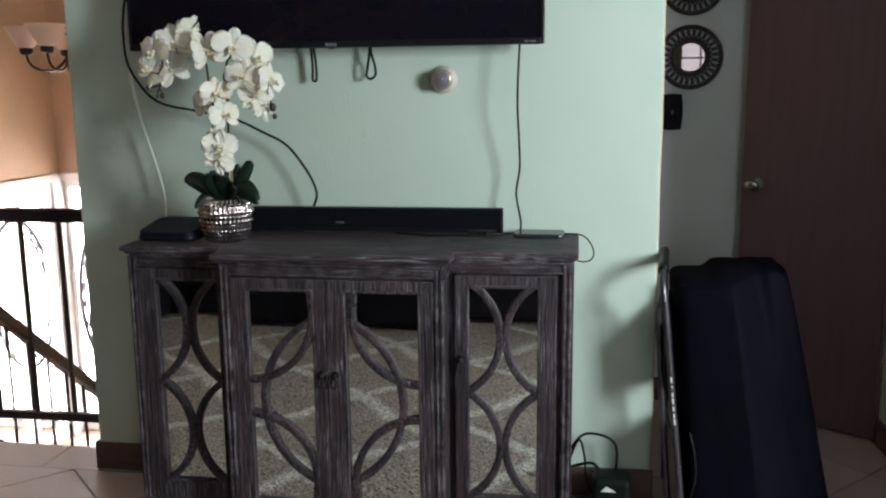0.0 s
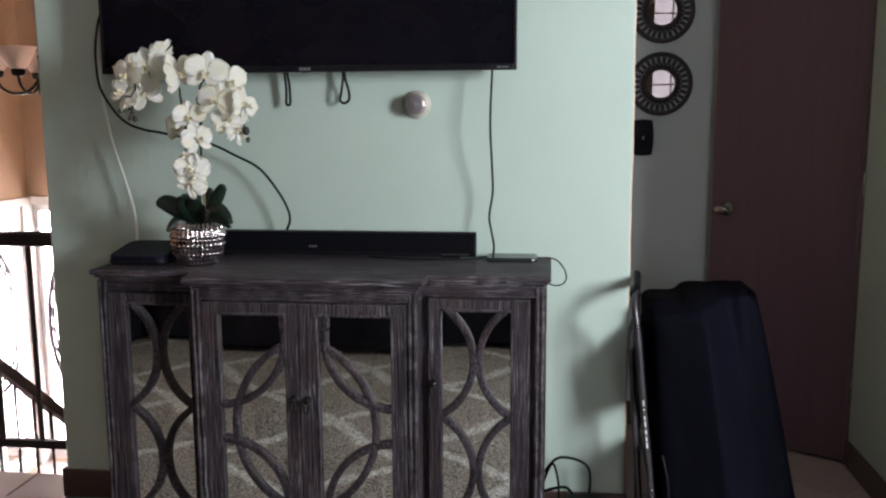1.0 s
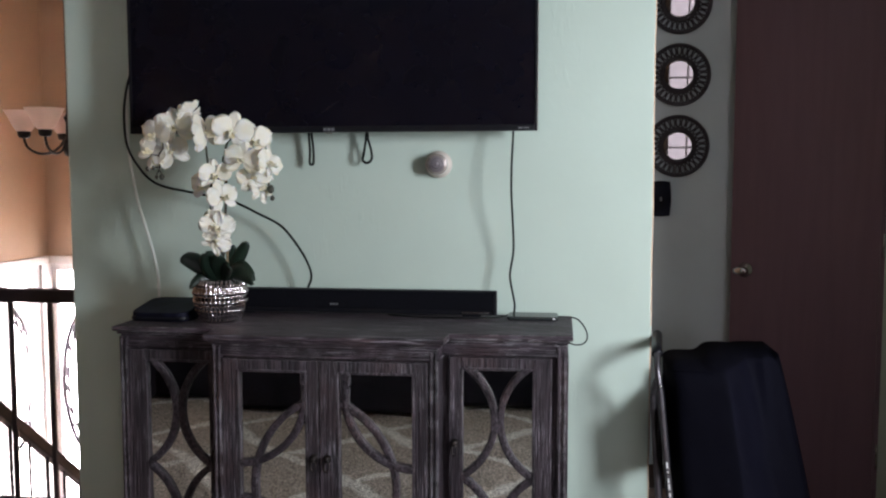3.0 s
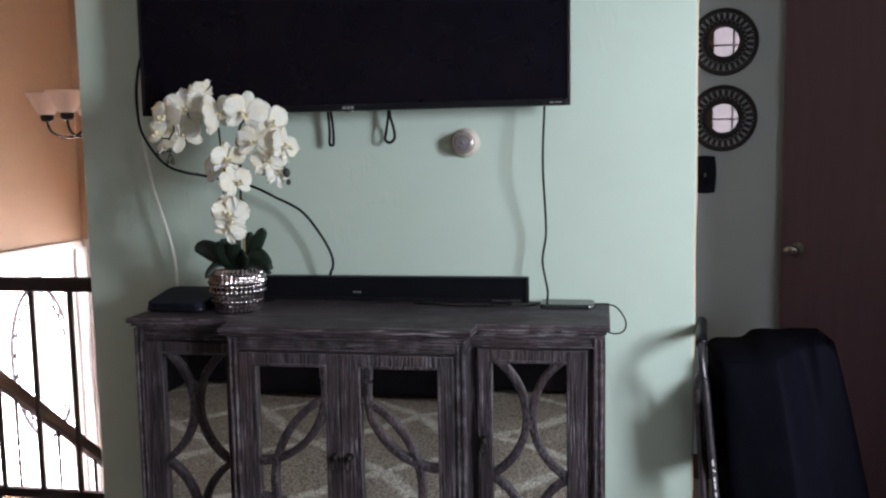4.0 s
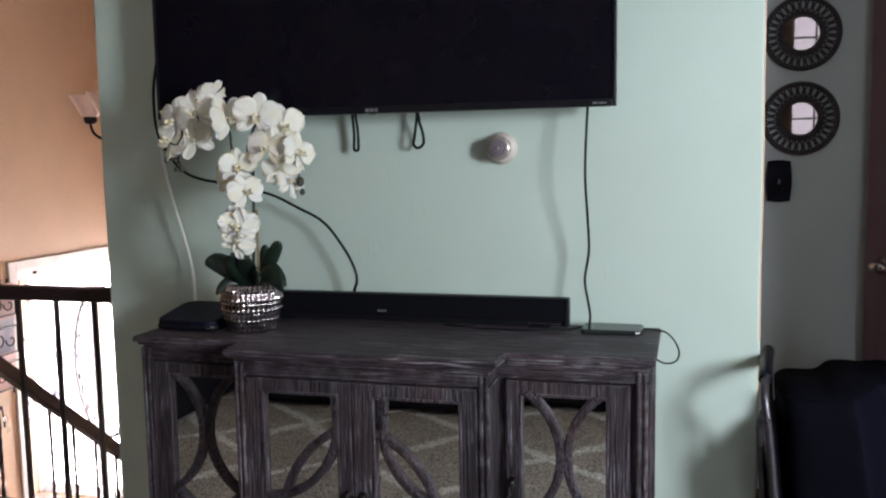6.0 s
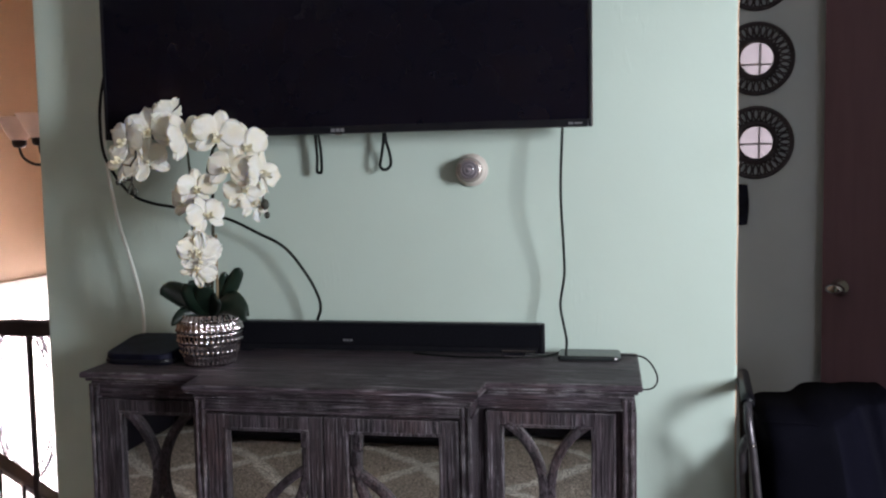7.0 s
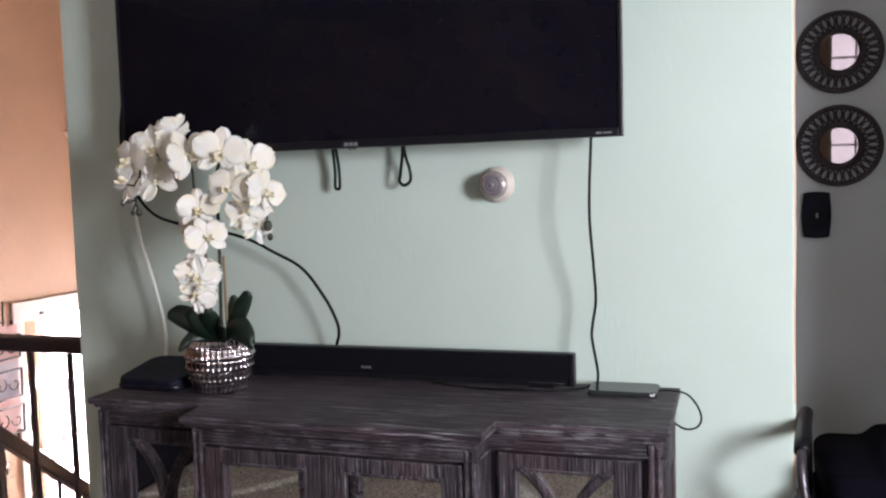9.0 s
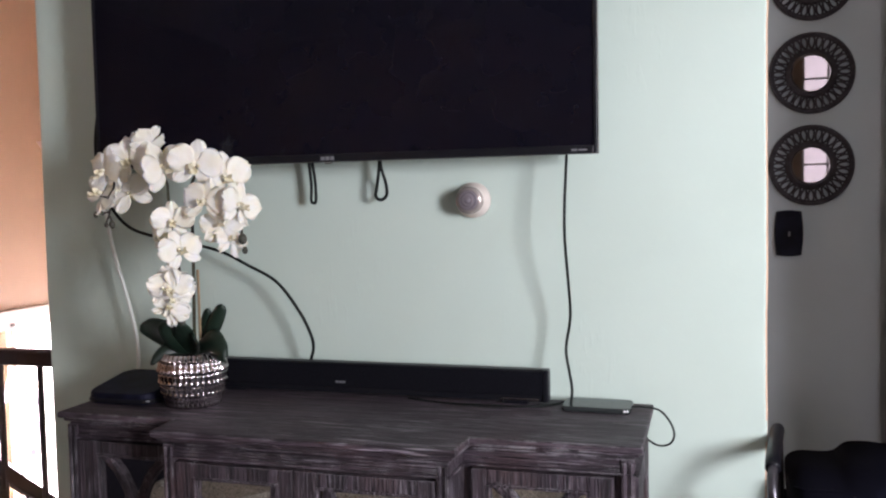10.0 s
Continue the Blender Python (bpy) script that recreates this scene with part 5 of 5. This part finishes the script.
def etched_nodes(nt):
    """Milky glass that lets a little light through, in uneven patches."""
    t = nt.nodes.new("ShaderNodeBsdfTranslucent")
    n = nt.nodes.new("ShaderNodeTexNoise")
    n.inputs["Scale"].default_value, n.inputs["Detail"].default_value = 16, 4
    ramp = nt.nodes.new("ShaderNodeValToRGB")
    ramp.color_ramp.elements[0].position, ramp.color_ramp.elements[1].position = 0.38, 0.62
    ramp.color_ramp.elements[0].color, ramp.color_ramp.elements[1].color = (0.100, 0.086, 0.108, 1), (0.85, 0.80, 0.85, 1)
    co = nt.nodes.new("ShaderNodeTexCoord")
    nt.links.new(co.outputs["Object"], n.inputs["Vector"])
    nt.links.new(n.outputs[0], ramp.inputs[0])
    nt.links.new(ramp.outputs[0], t.inputs["Color"])
    nt.links.new(t.outputs[0], nt.nodes["Material Output"].inputs["Surface"])


etched_nodes(ETCHED.node_tree)
OVALGREY = material("grey_leading", (0.22, 0.19, 0.22), 0.5)


def front_door():
    d = thing("door_3", (-2.75, 6.17, LAND), "white front door with a tall oval leaded glass", "door", kind="structure")
    cx, cz, a, b = -2.928, -0.20, 0.262, 0.60

    def f(nm, x0, x1, z0, z1, y0=6.15, y1=6.20, mat=GLARE_WHITE):
        return part(nm, cuboid(x0, x1, y0, y1, z0, z1, bevel=0.003), mat, d)
    f("frame", -3.248, -3.215, LAND + 0.001, 0.713)
    f("frame", -2.29, -2.252, LAND + 0.001, 0.713)
    f("frame", -3.215, -2.29, 0.66, 0.713)
    f("door_rail", -3.215, -2.29, LAND + 0.001, LAND + 0.09)
    p = f("pane", -3.215, -2.29, LAND + 0.09, 0.66, 6.172, 6.178, PANE)
    p.visible_shadow = False
    for s in (1.0, 0.86):
        ring = [(cx + a * s * math.cos(q), 6.165, cz + b * s * math.sin(q)) for q in (2 * math.pi * k / 60 for k in range(60))]
        part("oval_frame", tube(bmesh.new(), ring, 0.016 if s == 1 else 0.009, 6, closed=True), OVALGREY, d, "grey leaded oval frame", smooth=True)
    rng = random.Random(3)
    for k in range(22):
        q0 = 2 * math.pi * k / 22
        q1 = q0 + rng.uniform(0.1, 0.3)
        path = [(cx + a * r * math.cos(q), 6.165, cz + b * r * math.sin(q)) for r, q in ((0.99, q0), (0.86, q1))]
        part("lead_strip", tube(bmesh.new(), path, 0.009, 5), OVALGREY, d)


entry()
front_door()


# ---- chandelier ----
def chandelier():
    c = Vector((-1.822, 4.03, 1.428))
    ch = thing("chandelier", c, "bronze chandelier with frosted pink bell shades in the stairwell", "chandelier")
    part("body", lathe(bmesh.new(), [(0.002, 0.03), (0.010, 0.035), (0.018, 0.055), (0.032, 0.075), (0.028, 0.10), (0.014, 0.125), (0.012, 0.20), (0.022, 0.22), (0.010, 0.24), (0.006, 0.30)], c, 18), BRONZE, ch, smooth=True)
    part("rod", tube(bmesh.new(), [c + Vector((0, 0, 0.29)), Vector((c.x, c.y, CEIL_Z - 0.02))], 0.006, 8), BRONZE, ch, smooth=True)
    part("canopy", lathe(bmesh.new(), [(0.02, -0.035), (0.06, -0.012), (0.065, -0.0005)], (c.x, c.y, CEIL_Z), 24), BRONZE, ch, smooth=True)
    for k in range(5):
        q = radians(199 + 72 * k)
        o = Vector((math.cos(q), math.sin(q), 0))
        r = 0.205
        arm = part("arm", tube(bmesh.new(), smooth_path([c + o * a + Vector((0, 0, h)) for a, h in ((0.02, 0.115), (0.045, 0.078), (0.085, 0.050), (0.14, 0.046), (0.185, 0.070), (0.203, 0.104), (r, 0.135))], 8), 0.0065, 8), BRONZE, ch, smooth=True)
        at = c + o * r + Vector((0, 0, 0.12))
        part("socket", lathe(bmesh.new(), [(0.012, 0.0), (0.024, 0.003), (0.030, 0.014), (0.031, 0.034), (0.027, 0.040)], at, 18), BRONZE, arm, smooth=True)
        part("shade", lathe(bmesh.new(), [(0.028, 0.030), (0.042, 0.045), (0.059, 0.075), (0.073, 0.105), (0.088, 0.130), (0.092, 0.133), (0.086, 0.131), (0.069, 0.104), (0.055, 0.075), (0.038, 0.046), (0.024, 0.034)], at, 28, cap=False), FROST, arm, "frosted pinkish glass bell shade", smooth=True)


chandelier()


# ---- wall rack with papers, keys and strap ----
def wall_rack():
    x = -3.248
    w = thing("letter_rack", (x, 4.5, 0.2), "black scrolled wire letter rack with papers on the peach wall", "wall rack")
    y0, y1 = 4.30, 4.715

    def wire(pts, r=0.006):
        part("wire", tube(bmesh.new(), pts, r, 6), BRONZE, w, smooth=True)

    def spiral(y, z, size, hand, start=0.0):
        return [(x + 0.03, y + hand * size * (1 - f * 0.8) * math.cos(start + 5.2 * f), z + size * (1 - f * 0.8) * math.sin(start + 5.2 * f)) for f in (i / 16 for i in range(17))]
    for z0, z1 in ((0.47, 0.60), (0.24, 0.40), (0.03, 0.19)):
        wire([(x + 0.055, y0, z0), (x + 0.055, y1, z0)])
        wire([(x + 0.06, y0, z1), (x + 0.06, y1, z1)])
        for y in (y0, y1):
            wire([(x + 0.003, y, z0), (x + 0.055, y, z0), (x + 0.06, y, z1)])
        for i in range(4):
            wire([(p[0] + 0.03, p[1], p[2]) for p in spiral(y0 + 0.06 + 0.1 * i, (z0 + z1) / 2, 0.045, 1 if i % 2 else -1, i)], 0.004)
    wire([(x + 0.006, y0, -0.02), (x + 0.006, y0, 0.68)])
    wire([(x + 0.006, y1, -0.02), (x + 0.006, y1, 0.68)])
    # crest of scrolls on the top edge
    wire([(x + 0.03, 4.20, 0.68), (x + 0.03, 4.64, 0.68)])
    wire([(x + 0.03, 4.63, 0.66), (x + 0.03, 4.635, 0.80)])
    for y, s, h, a in ((4.57, 0.05, 1, 0.5), (4.47, 0.055, -1, 0.5), (4.38, 0.05, 1, 1.2), (4.30, 0.05, -1, 0.4)):
        wire(spiral(y, 0.735, s, h, a), 0.005)
    for nm, ya, yb, za, zb, mat, tilt in (("letter", 4.31, 4.53, 0.48, 0.67, PAPERYELLOW, 4), ("letter", 4.50, 4.71, 0.43, 0.66, PAPERPINK, 3), ("letter", 4.40, 4.70, 0.25, 0.45, PAPERBLUE, 5),
                                          ("letter", 4.31, 4.58, 0.06, 0.36, PAPERPINK, 4), ("letter", 4.46, 4.71, 0.04, 0.25, PAPERPINK, 3)):
        part(nm, cuboid(-0.002, 0.002, ya, yb, za, zb, m=pose(x + 0.035, 0, 0, 0, tilt * 0.4, 0)), mat, w, "pale paper envelope")
    part("key_rail", cuboid(x + 0.001, x + 0.02, 4.36, 4.60, -0.09, -0.07, bevel=0.003), BRONZE, w)
    for k in range(8):
        y = 4.38 + 0.03 * k
        wire([(x + 0.02, y, -0.08), (x + 0.028, y, -0.15), (x + 0.028, y + 0.004, -0.20)], 0.005)


def key_bunch(y, z):
    k = thing("key_bunch", (-3.215, y, z), "bunch of metal keys hanging on the rack", "keys")
    rng = random.Random(int(y * 100))
    ring = [(-3.215, y + 0.018 * math.cos(q), z - 0.018 + 0.018 * math.sin(q)) for q in (2 * math.pi * i / 16 for i in range(16))]
    part("key_ring", tube(bmesh.new(), ring, 0.0025, 5, closed=True), STEEL, k)
    for i in range(4):
        m = pose(-3.212 + 0.004 * i, y, z - 0.035, rng.uniform(-35, 35), 0, 0)
        bm = cuboid(-0.0015, 0.0015, -0.012, 0.012, -0.03, 0.0, bevel=0.001, m=m)
        box(bm, -0.0015, 0.0015, -0.005, 0.005, -0.07, -0.03, m=m)
        part("key", bm, BRASS, k)


wall_rack()
key_bunch(4.47, -0.20)
key_bunch(4.60, -0.13)
tagged(part("hanging_strap", tube(bmesh.new(), smooth_path([(-3.22, 4.42, -0.19), (-3.215, 4.43, -0.36), (-3.22, 4.415, -0.55), (-3.22, 4.45, -0.74)], 8), 0.016, 8), LEATHER, smooth=True), "brown leather strap hanging from the rack", "strap")


# ---- the room behind: sofa and rug, seen in the mirrors ----
def sofa():
    s = thing("sofa", (-0.7, -0.6, 0.0), "low black leather corner sofa facing the cabinet", "sofa")
    x0, x1, y0, y1 = -2.7, 1.25, -1.05, -0.05
    part("base", cuboid(x0, x1, y0, y1, 0.03, 0.30, bevel=0.03, segments=3), SOFA, s)
    part("backrest", cuboid(x0, x1, y0 - 0.01, y0 + 0.24, 0.28, 0.80, bevel=0.07, segments=4), SOFA, s)
    for k in range(3):
        a = x0 + 0.2 + (x1 - x0 - 0.4) * k / 3
        b = x0 + 0.2 + (x1 - x0 - 0.4) * (k + 1) / 3
        part("seat_cushion", cuboid(a + 0.005, b - 0.005, y0 + 0.22, y1 + 0.01, 0.29, 0.44, bevel=0.045, segments=4), SOFA, s)
    for a, b in ((x0, x0 + 0.2), (x1 - 0.2, x1)):
        part("armrest", cuboid(a, b, y0 + 0.05, y1 + 0.005, 0.28, 0.58, bevel=0.06, segments=4), SOFA, s)
    part("chaise_base", cuboid(x0, -1.82, y1 + 0.004, 0.95, 0.03, 0.30, bevel=0.03, segments=3), SOFA, s)
    part("chaise_cushion", cuboid(x0 + 0.01, -1.83, y1 + 0.014, 0.94, 0.29, 0.43, bevel=0.045, segments=4), SOFA, s)
    for x in (x0 + 0.08, -1.90):
        part("foot", cuboid(x - 0.03, x + 0.03, 0.82, 0.88, 0.0005, 0.032), RAILPAINT, s)
    for x in (x0 + 0.08, x1 - 0.08):
        for y in (y0 + 0.08, y1 - 0.08):
            part("foot", cuboid(x - 0.03, x + 0.03, y - 0.03, y + 0.03, 0.0005, 0.032), RAILPAINT, s)


sofa()


def rug():
    x0, x1, y0, y1 = -2.2, 1.55, -0.27, 2.16
    nx, ny = 250, 165
    bm = bmesh.new()
    g = []
    for j in range(ny + 1):
        row = []
        for i in range(nx + 1):
            edge = 0 < i < nx and 0 < j < ny
            x, y = x0 + (x1 - x0) * i / nx, y0 + (y1 - y0) * j / ny
            z = 0.012 + 0.006 * random.random() + 0.006 * noise.noise(Vector((x * 12, y * 12, 0))) if edge else 0.003
            row.append(bm.verts.new((x + 0.006 * (random.random() - 0.5), y + 0.006 * (random.random() - 0.5), z)))
        g.append(row)
    for j in range(ny):
        for i in range(nx):
            bm.faces.new((g[j][i], g[j][i + 1], g[j + 1][i + 1], g[j + 1][i]))
    ob = part("rug", bm, RUG)
    tagged(ob, "beige shag rug with a cream trellis pattern on the floor", "rug")


rug()


# ---- floor tiles ----
def floor_tiles():
    size, gap = 0.45, 0.005
    half = (size - gap) / math.sqrt(2)
    step = size / math.sqrt(2)
    bm = bmesh.new()
    top = [bm.verts.new((half * c, half * s, -0.0005)) for c, s in ((1, 0), (0, 1), (-1, 0), (0, -1))]
    low = [bm.verts.new((v.co.x, v.co.y, -0.012)) for v in top]
    bm.faces.new(top)
    for i in range(4):
        bm.faces.new((top[i], low[i], low[(i + 1) % 4], top[(i + 1) % 4]))
    bmesh.ops.recalc_face_normals(bm, faces=bm.faces)
    bmesh.ops.bevel(bm, geom=[e for e in bm.edges if all(v.co.z > -0.002 for v in e.verts)], offset=0.0015, segments=1, affect="EDGES")
    whole = bpy.data.meshes.new("tile")
    bm.to_mesh(whole)
    bm.free()
    whole.materials.append(TILE)

    def clip(poly, axis, value, keep_low):
        out = []
        for i, p in enumerate(poly):
            q = poly[(i + 1) % len(poly)]
            a, b = p[axis] - value, q[axis] - value
            if keep_low:
                a, b = -a, -b
            if a >= 0:
                out.append(p)
            if (a < 0) != (b < 0):
                t = a / (a - b)
                out.append((p[0] + t * (q[0] - p[0]), p[1] + t * (q[1] - p[1])))
        return out
    for region, owner in (((-3.25, 2.9, -2.2, BORDER), slab_floor), ((0.9, 2.9, BORDER, FLOOR_EDGE), slab_floor), ((0.6, 1.8, FLOOR_EDGE, 3.78), hall_floor)):
        x0, x1, y0, y1 = region
        for i in range(-14, 16):
            for j in range(-14, 16):
                cx, cy = -1.19 + (i + j) * step, BORDER - step + (i - j) * step
                poly = [(cx + half, cy), (cx, cy + half), (cx - half, cy), (cx, cy - half)]
                cut = poly
                for axis, value, low_side in ((0, x0, False), (0, x1, True), (1, y0, False), (1, y1, True)):
                    cut = clip(cut, axis, value, low_side) if cut else cut
                if len(cut) < 3:
                    continue
                area = 0.5 * abs(sum(p[0] * q[1] - q[0] * p[1] for p, q in zip(cut, cut[1:] + cut[:1])))
                if area < 0.002:
                    continue
                if area > 2 * half * half - 1e-6:
                    o = new("tile", whole)
                    o.location = (cx, cy, 0)
                    o.parent = owner
                else:
                    bm = bmesh.new()
                    t_ = [bm.verts.new((x, y, -0.0005)) for x, y in cut]
                    l_ = [bm.verts.new((x, y, -0.012)) for x, y in cut]
                    bm.faces.new(t_)
                    for k in range(len(cut)):
                        bm.faces.new((t_[k], l_[k], l_[(k + 1) % len(cut)], t_[(k + 1) % len(cut)]))
                    part("tile", bm, TILE, owner)
    x = -1.32
    course = [(-1.3175, -1.097)]
    while x > -3.2:
        course.append((max(-3.25, x - 0.4475), x - 0.0025))
        x -= 0.45
    for a, b in course:
        part("tile", cuboid(a, b, BORDER + 0.003, FLOOR_EDGE, -0.012, -0.0005, bevel=0.0015, segments=1), TILE, slab_floor)


floor_tiles()
